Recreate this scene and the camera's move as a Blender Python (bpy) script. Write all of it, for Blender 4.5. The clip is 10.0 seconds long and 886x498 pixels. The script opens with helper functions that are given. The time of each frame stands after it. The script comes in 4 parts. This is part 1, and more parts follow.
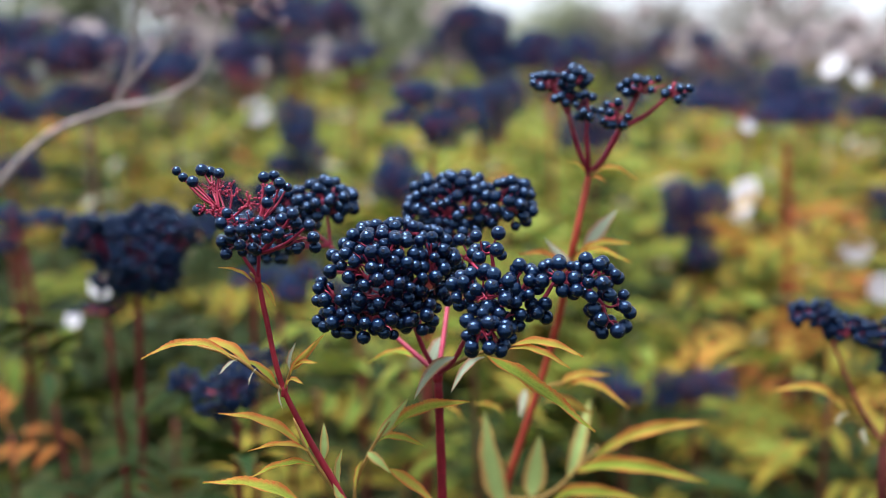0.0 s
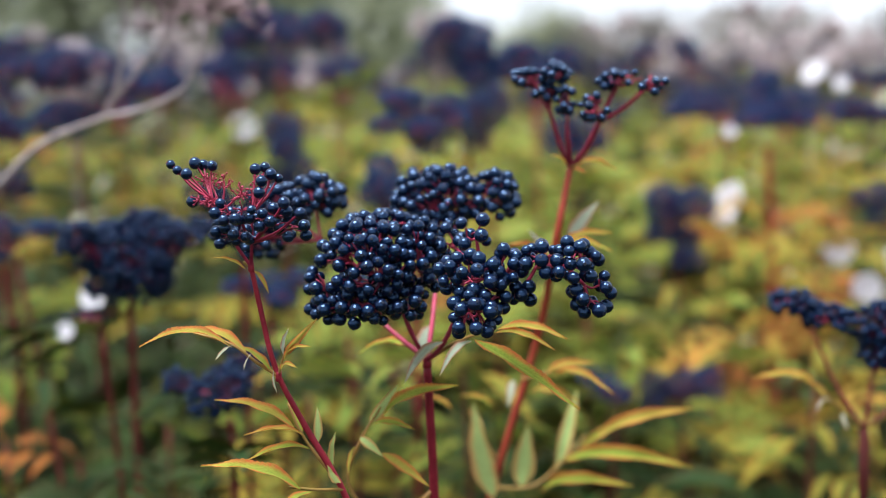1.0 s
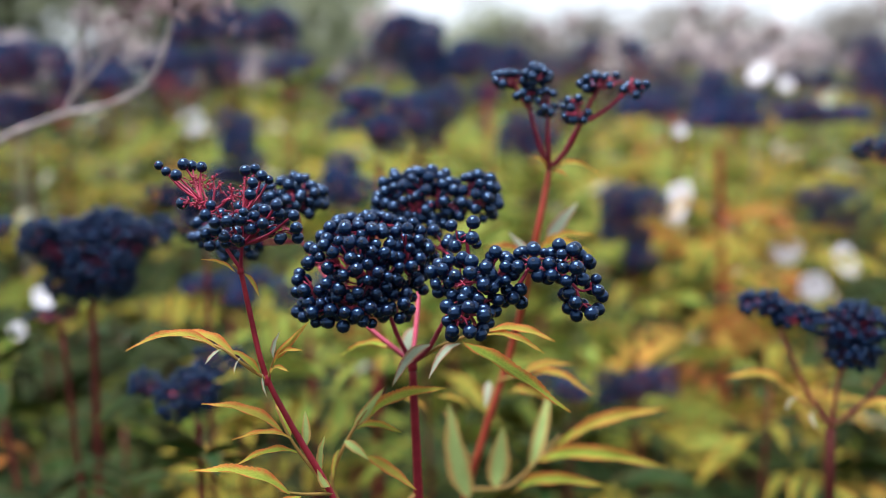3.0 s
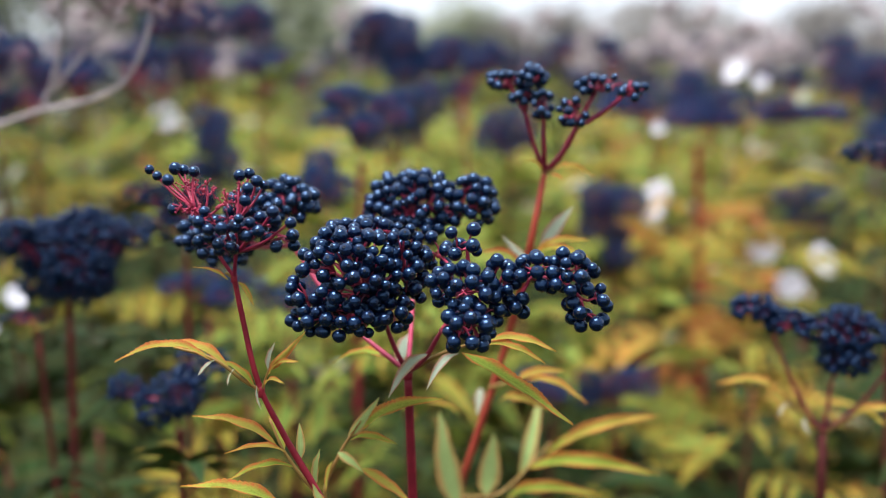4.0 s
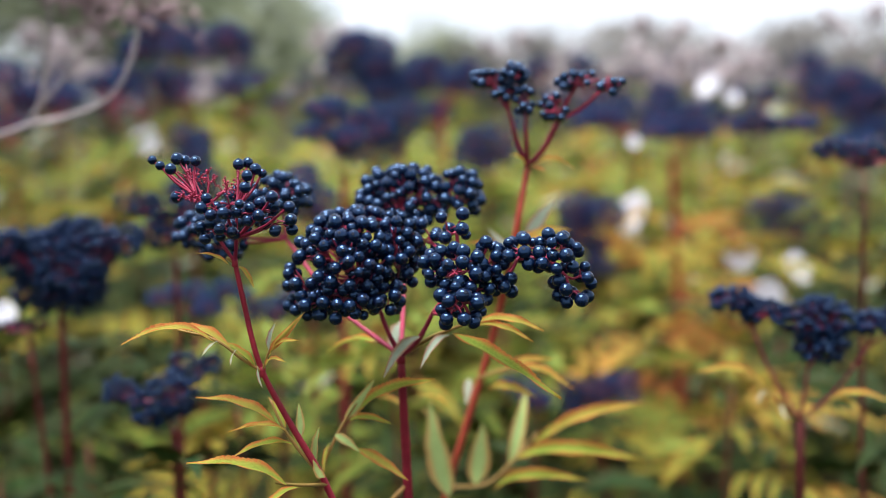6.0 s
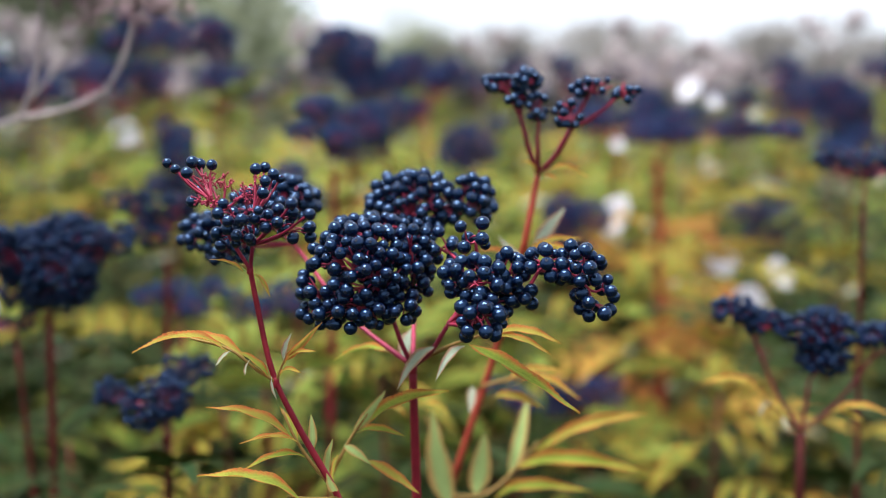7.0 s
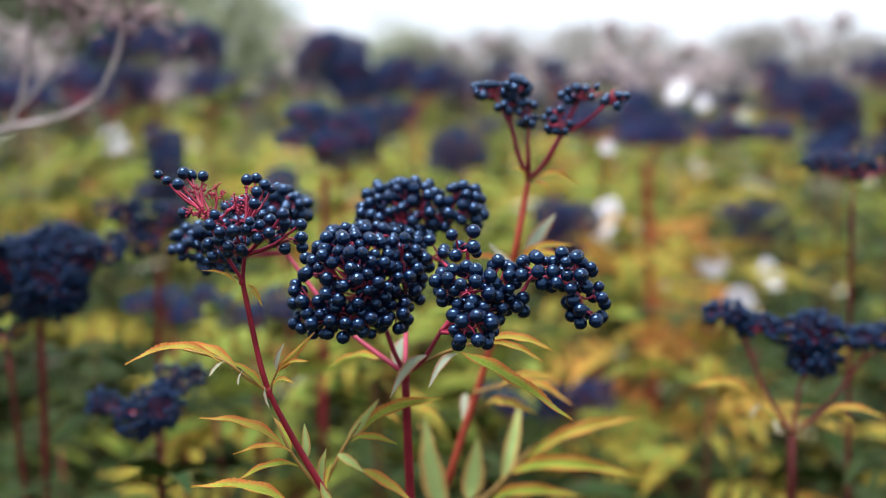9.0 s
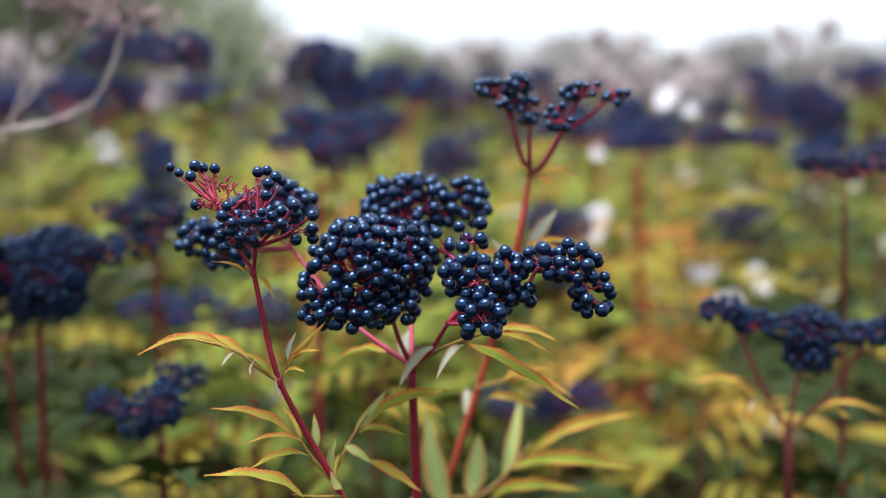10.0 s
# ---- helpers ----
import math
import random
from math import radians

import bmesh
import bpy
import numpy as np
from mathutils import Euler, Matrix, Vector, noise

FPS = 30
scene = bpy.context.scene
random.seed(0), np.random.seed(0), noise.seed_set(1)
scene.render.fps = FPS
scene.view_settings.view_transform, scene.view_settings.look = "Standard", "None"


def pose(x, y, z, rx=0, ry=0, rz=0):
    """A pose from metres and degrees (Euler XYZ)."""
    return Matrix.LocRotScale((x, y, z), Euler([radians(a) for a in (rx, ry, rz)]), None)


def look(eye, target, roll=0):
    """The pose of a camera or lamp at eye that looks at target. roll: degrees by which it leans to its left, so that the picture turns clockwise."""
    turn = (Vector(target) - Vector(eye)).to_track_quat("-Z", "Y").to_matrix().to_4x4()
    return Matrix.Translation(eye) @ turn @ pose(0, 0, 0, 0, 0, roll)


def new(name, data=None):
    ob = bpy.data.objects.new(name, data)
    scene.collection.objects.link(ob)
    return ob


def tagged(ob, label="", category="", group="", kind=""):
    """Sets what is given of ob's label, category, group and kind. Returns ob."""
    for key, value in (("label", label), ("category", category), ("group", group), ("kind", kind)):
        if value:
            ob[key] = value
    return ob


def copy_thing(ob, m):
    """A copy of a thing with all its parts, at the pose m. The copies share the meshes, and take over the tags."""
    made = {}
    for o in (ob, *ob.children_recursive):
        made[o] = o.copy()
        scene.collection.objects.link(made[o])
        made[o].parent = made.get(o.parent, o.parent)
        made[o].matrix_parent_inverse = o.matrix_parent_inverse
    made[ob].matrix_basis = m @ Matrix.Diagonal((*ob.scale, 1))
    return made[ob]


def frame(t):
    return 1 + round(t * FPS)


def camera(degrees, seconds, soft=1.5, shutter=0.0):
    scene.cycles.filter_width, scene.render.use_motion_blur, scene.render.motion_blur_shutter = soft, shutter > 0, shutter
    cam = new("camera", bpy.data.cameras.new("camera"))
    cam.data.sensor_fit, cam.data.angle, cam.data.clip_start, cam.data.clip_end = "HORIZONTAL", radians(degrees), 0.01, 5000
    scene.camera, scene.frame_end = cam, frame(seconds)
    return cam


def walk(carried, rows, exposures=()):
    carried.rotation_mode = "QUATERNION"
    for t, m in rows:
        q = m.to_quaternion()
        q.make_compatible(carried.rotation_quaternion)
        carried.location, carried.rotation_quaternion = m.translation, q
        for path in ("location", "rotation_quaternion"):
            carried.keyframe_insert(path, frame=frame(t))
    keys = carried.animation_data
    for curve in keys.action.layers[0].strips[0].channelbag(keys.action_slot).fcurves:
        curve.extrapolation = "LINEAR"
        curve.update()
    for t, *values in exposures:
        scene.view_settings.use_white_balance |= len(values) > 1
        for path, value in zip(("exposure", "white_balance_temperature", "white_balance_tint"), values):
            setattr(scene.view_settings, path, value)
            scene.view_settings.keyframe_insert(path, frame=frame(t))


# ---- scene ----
cam = camera(41.0, 10.0, soft=0.3)
PATH = [
    (0, (0.1070, 0.0420, 1.2037), (-0.3085, 1.9749, 0.9011), -0.86),
    (0.5, (0.1088, 0.0373, 1.2009), (-0.3022, 1.9719, 0.9040), -1.60),
    (1, (0.1113, 0.0235, 1.1941), (-0.2847, 1.9642, 0.9169), -1.84),
    (1.5, (0.1081, 0.0117, 1.1882), (-0.2560, 1.9610, 0.9282), -2.06),
    (2, (0.1004, 0.0032, 1.1848), (-0.2242, 1.9611, 0.9370), -2.05),
    (2.5, (0.0901, 0.0080, 1.1858), (-0.1997, 1.9710, 0.9354), -1.53),
    (2.7, (0.0932, 0.0133, 1.1904), (-0.2133, 1.9716, 0.9232), -1.47),
    (3.8, (0.0761, 0.0363, 1.2008), (-0.1820, 1.9971, 0.9033), -0.62),
    (4, (0.0759, 0.0356, 1.2003), (-0.1733, 1.9980, 0.9056), -0.90),
    (4.5, (0.0781, 0.0292, 1.1974), (-0.1519, 1.9953, 0.9119), -1.18),
    (5, (0.0804, 0.0209, 1.1928), (-0.1354, 1.9901, 0.9179), -1.51),
    (5.5, (0.0770, 0.0113, 1.1867), (-0.1305, 1.9837, 0.9288), -1.84),
    (5.7, (0.0758, 0.0098, 1.1858), (-0.1375, 1.9821, 0.9313), -1.79),
    (6.8, (0.0569, 0.0159, 1.1896), (-0.1231, 1.9910, 0.9316), -1.11),
    (7, (0.0515, 0.0200, 1.1906), (-0.1122, 1.9962, 0.9300), -0.65),
    (7.5, (0.0476, 0.0300, 1.1965), (-0.1128, 2.0043, 0.9203), -0.34),
    (8, (0.0475, 0.0311, 1.1984), (-0.1120, 2.0055, 0.9221), -0.50),
    (8.5, (0.0506, 0.0269, 1.1974), (-0.1075, 2.0023, 0.9273), -0.84),
    (9, (0.0513, 0.0186, 1.1932), (-0.0966, 1.9966, 0.9373), -1.13),
    (9.5, (0.0487, 0.0095, 1.1891), (-0.0877, 1.9897, 0.9438), -1.35),
    (10, (0.0426, 0.0101, 1.1864), (-0.0824, 1.9917, 0.9467), -1.26),
]
walk(cam, [(t, look(eye, target, roll)) for t, eye, target, roll in PATH], exposures=((0.0, 1.24, 5830, 13), (10.0, 1.24, 5830, 13)))
cam.data.dof.use_dof = True
cam.data.dof.focus_distance = 0.492
cam.data.dof.aperture_fstop = 5.2
cam.data.dof.aperture_blades = 0

# ---- daylight: thin bright overcast ----
sky_world = bpy.data.worlds.new("overcast_sky")
scene.world = sky_world
sky_world.use_nodes = True
wn, wl = sky_world.node_tree.nodes, sky_world.node_tree.links
wn.clear()
sky = wn.new("ShaderNodeTexSky")
sky.sky_type = "NISHITA"
sky.sun_disc = False
sky.sun_elevation = radians(76)
sky.sun_rotation = radians(225)
sky.air_density = 1.0
sky.dust_density = 0.3
sky.ozone_density = 1.0
haze = wn.new("ShaderNodeHueSaturation")
haze.inputs["Saturation"].default_value = 0.45
wbg = wn.new("ShaderNodeBackground")
wbg.inputs["Strength"].default_value = 0.075
wout = wn.new("ShaderNodeOutputWorld")
wl.new(sky.outputs[0], haze.inputs["Color"])
cloud = wn.new("ShaderNodeMix")
cloud.data_type = "RGBA"
cloud.inputs[0].default_value = 0.55
cloud.inputs[7].default_value = (7.6, 7.5, 7.4, 1)
wl.new(haze.outputs[0], cloud.inputs[6])
wl.new(cloud.outputs[2], wbg.inputs["Color"])
wl.new(wbg.outputs[0], wout.inputs["Surface"])

sun_data = bpy.data.lights.new("sun", "SUN")
sun_data.energy = 4.1
sun_data.angle = radians(30)
sun_data.color = (1.0, 0.96, 0.91)
sun = new("sun", sun_data)
sun.matrix_world = look((-1.0, 0.0, 7), (0, 1, 1))


# ---- materials ----
def nodes_of(name):
    m = bpy.data.materials.new(name)
    m.use_nodes = True
    n, l = m.node_tree.nodes, m.node_tree.links
    n.clear()
    return m, n, l


def ramp(n, stops, interpolation="LINEAR"):
    r = n.new("ShaderNodeValToRGB")
    r.color_ramp.interpolation = interpolation
    while len(r.color_ramp.elements) < len(stops):
        r.color_ramp.elements.new(0.5)
    for e, (p, c) in zip(r.color_ramp.elements, stops):
        e.position, e.color = p, (*c, 1)
    return r


def noise_node(n, l, coord, scale, detail=3.0, rough=0.55):
    t = n.new("ShaderNodeTexNoise")
    t.inputs["Scale"].default_value = scale
    t.inputs["Detail"].default_value = detail
    t.inputs["Roughness"].default_value = rough
    l.new(coord, t.inputs["Vector"])
    return t


def math_node(n, l, op, a, b=0.0, clamp=False):
    k = n.new("ShaderNodeMath")
    k.operation, k.use_clamp = op, clamp
    for i, v in enumerate((a, b)):
        if isinstance(v, (int, float)):
            k.inputs[i].default_value = v
        else:
            l.new(v, k.inputs[i])
    return k.outputs[0]


def mix_node(n, l, fac, a, b, mode="MIX"):
    k = n.new("ShaderNodeMix")
    k.data_type, k.blend_type = "RGBA", mode
    for i, v in ((0, fac), (6, a), (7, b)):
        if isinstance(v, (int, float)):
            k.inputs[i].default_value = v
        elif isinstance(v, tuple):
            k.inputs[i].default_value = (*v, 1)
        else:
            l.new(v, k.inputs[i])
    return k.outputs[2]


def finish(n, l, colour, rough, bump=None, strength=0.3, distance=0.0005, see_through=0.0, spec=0.5, tint=(1, 1, 1)):
    b = n.new("ShaderNodeBsdfPrincipled")
    b.inputs["Specular Tint"].default_value = (*tint, 1)
    l.new(colour, b.inputs["Base Color"])
    if isinstance(rough, (int, float)):
        b.inputs["Roughness"].default_value = rough
    else:
        l.new(rough, b.inputs["Roughness"])
    b.inputs["Specular IOR Level"].default_value = spec
    if bump is not None:
        k = n.new("ShaderNodeBump")
        k.inputs["Strength"].default_value = strength
        k.inputs["Distance"].default_value = distance
        l.new(bump, k.inputs["Height"])
        l.new(k.outputs[0], b.inputs["Normal"])
    out = n.new("ShaderNodeOutputMaterial")
    if see_through:
        t = n.new("ShaderNodeBsdfTranslucent")
        l.new(colour, t.inputs["Color"])
        x = n.new("ShaderNodeMixShader")
        x.inputs[0].default_value = see_through
        l.new(b.outputs[0], x.inputs[1])
        l.new(t.outputs[0], x.inputs[2])
        l.new(x.outputs[0], out.inputs["Surface"])
    else:
        l.new(b.outputs[0], out.inputs["Surface"])
    return b


def berry_material(name, joined, sky_sheen=0.0, gloss=0.7):
    """Black skin under a bluish wax bloom; the third argument, 0 to 1, paints the sky's blue sheen into the colour."""
    m, n, l = nodes_of(name)
    co = n.new("ShaderNodeTexCoord").outputs["Object"]
    if joined:
        rnd = n.new("ShaderNodeNewGeometry").outputs["Random Per Island"]
    else:
        rnd = n.new("ShaderNodeObjectInfo").outputs["Random"]
    skin = ramp(n, [(0.0, (0.0010, 0.0025, 0.008)), (0.7, (0.0015, 0.0045, 0.015)), (1.0, (0.005, 0.004, 0.013))])
    l.new(rnd, skin.inputs[0])
    bloom = noise_node(n, l, co, 420.0 if not joined else 300.0, 4.0)
    veil = ramp(n, [(0.42 - 0.12 * sky_sheen, (0, 0, 0)), (0.75 - 0.1 * sky_sheen, (1, 1, 1))])
    l.new(bloom.outputs[0], veil.inputs[0])
    fac = math_node(n, l, "MULTIPLY_ADD", veil.outputs[0], 0.6)
    fac.node.inputs[2].default_value = 0.3
    # wax blue, plus blurred sky highlights put into the colour of farther berries
    colour = mix_node(n, l, fac, skin.outputs[0], (0.002 + 0.012 * sky_sheen, 0.009 + 0.034 * sky_sheen, 0.036 + 0.09 * sky_sheen))
    rough = math_node(n, l, "MULTIPLY_ADD", veil.outputs[0], 0.14)
    rough.node.inputs[2].default_value = 0.16 + 0.14 * sky_sheen
    finish(n, l, colour, rough, noise_node(n, l, co, 900.0, 2.0).outputs[0], 0.12, 0.0003, spec=gloss, tint=(0.36, 0.62, 1.0))
    return m


def plain_material(name, dark, light, scale, rough, bump=0.25, distance=0.0006, see_through=0.0, spec=0.2, spread=0.25):
    """A mottled colour: two tones, grain at two scales, a shift from thing to thing."""
    m, n, l = nodes_of(name)
    co = n.new("ShaderNodeTexCoord").outputs["Object"]
    a = noise_node(n, l, co, scale, 5.0)
    b = noise_node(n, l, co, scale * 9, 2.0)
    rnd = n.new("ShaderNodeObjectInfo").outputs["Random"]
    s = math_node(n, l, "MULTIPLY_ADD", rnd, spread)
    s.node.inputs[2].default_value = -spread / 2
    f = math_node(n, l, "ADD", a.outputs[0], s)
    f2 = math_node(n, l, "MULTIPLY_ADD", b.outputs[0], 0.3)
    l.new(f, f2.node.inputs[2])
    r = ramp(n, [(0.38, dark), (0.92, light)])
    l.new(f2, r.inputs[0])
    finish(n, l, r.outputs[0], rough, b.outputs[0], bump, distance, see_through, spec)
    return m


def leaf_material(name, green, yellow, rim, turn, see_through=0.35):
    """A blade that yellows and reddens from its rim inwards; UV: x across the blade, y from base to tip."""
    m, n, l = nodes_of(name)
    tc = n.new("ShaderNodeTexCoord")
    sep = n.new("ShaderNodeSeparateXYZ")
    l.new(tc.outputs["UV"], sep.inputs[0])
    across = math_node(n, l, "ABSOLUTE", math_node(n, l, "SUBTRACT", sep.outputs[0], 0.5))
    rnd = n.new("ShaderNodeObjectInfo").outputs["Random"]
    isl = n.new("ShaderNodeNewGeometry").outputs["Random Per Island"]
    big = noise_node(n, l, tc.outputs["Object"], 38.0, 4.0)
    fine = noise_node(n, l, tc.outputs["Object"], 260.0, 3.0)
    # how far the blade has turned
    e1 = math_node(n, l, "MULTIPLY", across, 1.1)
    e2 = math_node(n, l, "MULTIPLY_ADD", sep.outputs[1], 0.3)
    l.new(e1, e2.node.inputs[2])
    e3 = math_node(n, l, "MULTIPLY_ADD", big.outputs[0], 0.6)
    l.new(e2, e3.node.inputs[2])
    e4 = math_node(n, l, "MULTIPLY_ADD", rnd, 0.3)
    l.new(e3, e4.node.inputs[2])
    e5 = math_node(n, l, "MULTIPLY_ADD", isl, 0.25)
    l.new(e4, e5.node.inputs[2])
    age = math_node(n, l, "MULTIPLY_ADD", fine.outputs[0], 0.2)
    l.new(e5, age.node.inputs[2])
    r = ramp(n, [(0.30, green), (0.68, tuple(0.5 * (a + b) for a, b in zip(green, yellow))), (0.86, yellow), (1.0, rim)])
    shifted = math_node(n, l, "ADD", math_node(n, l, "MULTIPLY", age, 0.6), turn)
    l.new(shifted, r.inputs[0])
    edge = ramp(n, [(0.27, (0, 0, 0)), (0.44, (1, 1, 1))])
    l.new(math_node(n, l, "MULTIPLY_ADD", fine.outputs[0], 0.1), edge.inputs[0])
    l.new(across, edge.inputs[0].links[0].from_node.inputs[2])
    burnt = ramp(n, [(0.45, (0, 0, 0)), (0.62, (1, 1, 1))])
    l.new(big.outputs[0], burnt.inputs[0])
    rimmed = math_node(n, l, "MULTIPLY", edge.outputs[0], math_node(n, l, "MULTIPLY_ADD", burnt.outputs[0], 0.5))
    rimmed.node.inputs[1].links[0].from_node.inputs[2].default_value = 0.65
    fleck = ramp(n, [(0.60, (0, 0, 0)), (0.70, (1, 1, 1))])
    l.new(noise_node(n, l, tc.outputs["Object"], 150.0, 5.0, 0.7).outputs[0], fleck.inputs[0])
    # midrib and side veins
    rib = ramp(n, [(0.0, (1, 1, 1)), (0.035, (0, 0, 0))])
    l.new(across, rib.inputs[0])
    slant = math_node(n, l, "SUBTRACT", sep.outputs[1], math_node(n, l, "MULTIPLY", across, 0.5))
    vein = math_node(n, l, "SINE", math_node(n, l, "MULTIPLY", slant, 95.0))
    veined = math_node(n, l, "MULTIPLY_ADD", vein, 0.06)
    veined.node.inputs[2].default_value = 0.05
    lighter = mix_node(n, l, math_node(n, l, "MULTIPLY", rib.outputs[0], 0.35), r.outputs[0], tuple(min(1, c * 1.6 + 0.04) for c in yellow))
    ruddy = mix_node(n, l, rimmed, lighter, tuple(c * 0.8 for c in rim))
    spotted = mix_node(n, l, math_node(n, l, "MULTIPLY", fleck.outputs[0], 0.35), ruddy, tuple(c * 0.45 for c in rim))
    colour = mix_node(n, l, math_node(n, l, "MAXIMUM", math_node(n, l, "MULTIPLY", veined, 0.6), 0.0), spotted, tuple(c * 0.4 for c in green))
    pucker = math_node(n, l, "MULTIPLY", fine.outputs[0], 5.0)
    relief = math_node(n, l, "ADD", math_node(n, l, "ADD", vein, pucker), math_node(n, l, "MULTIPLY", rib.outputs[0], -2.0))
    mottle = ramp(n, [(0.32, (0.70, 0.67, 0.58)), (0.55, (1, 1, 1))])
    l.new(noise_node(n, l, tc.outputs["Object"], 75.0, 5.0, 0.65).outputs[0], mottle.inputs[0])
    colour = mix_node(n, l, 1.0, colour, mottle.outputs[0], "MULTIPLY")
    finish(n, l, colour, 0.48, relief, 0.4, 0.0009, see_through, 0.1)
    return m


BERRY = berry_material("berry_skin", False, 0.0, 0.8)
# copies for farther clusters, with blue sky sheen painted into the skin
BERRY_JOINED = berry_material("sheen_berry_skin_joined", True, 0.9, 0.18)
BERRY_SHEEN = berry_material("sheen_berry_skin", False, 0.10, 0.28)
SCAR = plain_material("berry_scar", (0.004, 0.006, 0.012), (0.022, 0.026, 0.04), 500, 0.7)
STALK = plain_material("red_stalk", (0.15, 0.006, 0.026), (0.37, 0.034, 0.072), 120, 0.45, spec=0.3)
STEM_DARK = plain_material("wine_red_stem", (0.12, 0.005, 0.013), (0.35, 0.024, 0.04), 60, 0.5, spec=0.25)
STEM_RED = plain_material("brick_red_stem", (0.25, 0.03, 0.02), (0.50, 0.09, 0.045), 50, 0.5, spec=0.25)
STEM_BROWN = plain_material("brown_red_stem", (0.048, 0.010, 0.009), (0.17, 0.030, 0.022), 40, 0.6)
RACHIS = plain_material("leaf_stalk", (0.20, 0.14, 0.03), (0.36, 0.20, 0.06), 60, 0.5)
LEAF = leaf_material("leaf_green_gold", (0.30, 0.42, 0.055), (0.74, 0.55, 0.09), (0.80, 0.22, 0.06), -0.13, 0.45)
LEAF_GOLD = leaf_material("leaf_gold", (0.44, 0.43, 0.07), (0.78, 0.48, 0.09), (0.84, 0.22, 0.07), -0.06, 0.45)
LEAF_GREEN = leaf_material("leaf_green", (0.42, 0.58, 0.20), (0.60, 0.66, 0.20), (0.76, 0.38, 0.13), -0.2, 0.45)
LEAF_PALE = leaf_material("leaf_pale_underside", (0.52, 0.62, 0.46), (0.66, 0.68, 0.48), (0.66, 0.30, 0.18), -0.2, 0.6)
LEAF_FIELD = leaf_material("field_leaf", (0.085, 0.155, 0.018), (0.39, 0.285, 0.032), (0.50, 0.25, 0.04), -0.10, 0.22)
# green leaves with the shade low and left in the field in their colour
LEAF_FIELD_SHADED = leaf_material("field_leaf_shaded", (0.010, 0.032, 0.006), (0.034, 0.062, 0.009), (0.06, 0.05, 0.010), -0.22, 0.08)
LEAF_LIME = leaf_material("field_leaf_lime", (0.09, 0.18, 0.028), (0.28, 0.31, 0.038), (0.40, 0.30, 0.05), -0.15, 0.25)
LEAF_RUST = leaf_material("rusty_leaf", (0.40, 0.18, 0.035), (0.52, 0.21, 0.05), (0.52, 0.12, 0.05), -0.05)
TWIG = plain_material("dry_twig", (0.17, 0.14, 0.13), (0.41, 0.345, 0.32), 90, 0.85)
DRY_HEAD = plain_material("dry_seed_head", (0.13, 0.08, 0.085), (0.36, 0.26, 0.25), 200, 0.9)
FLUFF = plain_material("seed_fluff", (0.38, 0.31, 0.30), (0.64, 0.56, 0.54), 60, 0.9, see_through=0.3)
PETAL = plain_material("white_petal", (0.58, 0.56, 0.58), (0.74, 0.72, 0.74), 60, 0.6, see_through=0.3)
# soil blackened to stand for deep shade in the gaps between plants
SOIL_SHADED = plain_material("soil", (0.006, 0.008, 0.003), (0.022, 0.022, 0.009), 3.0, 0.95, 0.6, 0.02)
BARK = plain_material("bark", (0.06, 0.05, 0.04), (0.2, 0.17, 0.14), 8.0, 0.9, 0.6, 0.01)
# distant leaves greyed and paled: the haze is mixed into both colours
SHRUB_LEAF_HAZY = plain_material("hazy_shrub_leaf", (0.12, 0.11, 0.10), (0.30, 0.28, 0.24), 2.0, 0.7, see_through=0.3)
TREE_LEAF_HAZY = plain_material("hazy_tree_leaf", (0.14, 0.17, 0.09), (0.34, 0.36, 0.22), 2.0, 0.6, see_through=0.4)


# ---- builders ----
def part(name, bm, material, parent, label="", smooth=True):
    """Links a bmesh, built in world metres, as one mesh under a thing or a part."""
    me = bpy.data.meshes.new(name)
    if smooth:
        for f in bm.faces:
            f.smooth = True
    bm.to_mesh(me)
    bm.free()
    for mat in material if isinstance(material, tuple) else (material,):
        me.materials.append(mat)
    ob = new(name, me)
    if parent is not None:
        ob.parent = parent
        ob.matrix_parent_inverse = world_of(parent).inverted()
    if label:
        tagged(ob, label)
    return ob


def world_of(ob):
    m = ob.matrix_basis.copy()
    while ob.parent is not None:
        m = ob.parent.matrix_basis @ ob.matrix_parent_inverse @ m
        ob = ob.parent
    return m


def piece(name, me, m, parent):
    """One small piece on shared mesh data, at the world pose m."""
    ob = new(name, me)
    ob.parent = parent
    ob.matrix_parent_inverse = world_of(parent).inverted()
    ob.matrix_basis = m
    return ob


def thing(name, base, label, category, group=""):
    ob = new(name)
    ob.empty_display_size = 0.02
    ob.location = base
    return tagged(ob, label, category, group)


def bend(points, steps):
    """Points on a smooth curve through the given ones, even where they lie unevenly."""
    p = [Vector(q) for q in points]
    n = len(p)
    if n == 2:
        return [p[0].lerp(p[1], i / steps) for i in range(steps + 1)]
    gaps = [max(1e-6, (b - a).length) for a, b in zip(p, p[1:])]
    slopes = [(b - a) / g for a, b, g in zip(p, p[1:], gaps)]
    ways = [slopes[0]] + [(slopes[i - 1] * gaps[i] + slopes[i] * gaps[i - 1]) / (gaps[i] + gaps[i - 1]) for i in range(1, n - 1)] + [slopes[-1]]
    out = []
    for i, g in enumerate(gaps):
        for k in range(steps):
            t = k / steps
            a, b = t * t * (3 - 2 * t), t * (1 - t)
            out.append(p[i] * (1 - a) + p[i + 1] * a + g * b * ((1 - t) * ways[i] - t * ways[i + 1]))
    return out + [p[-1]]


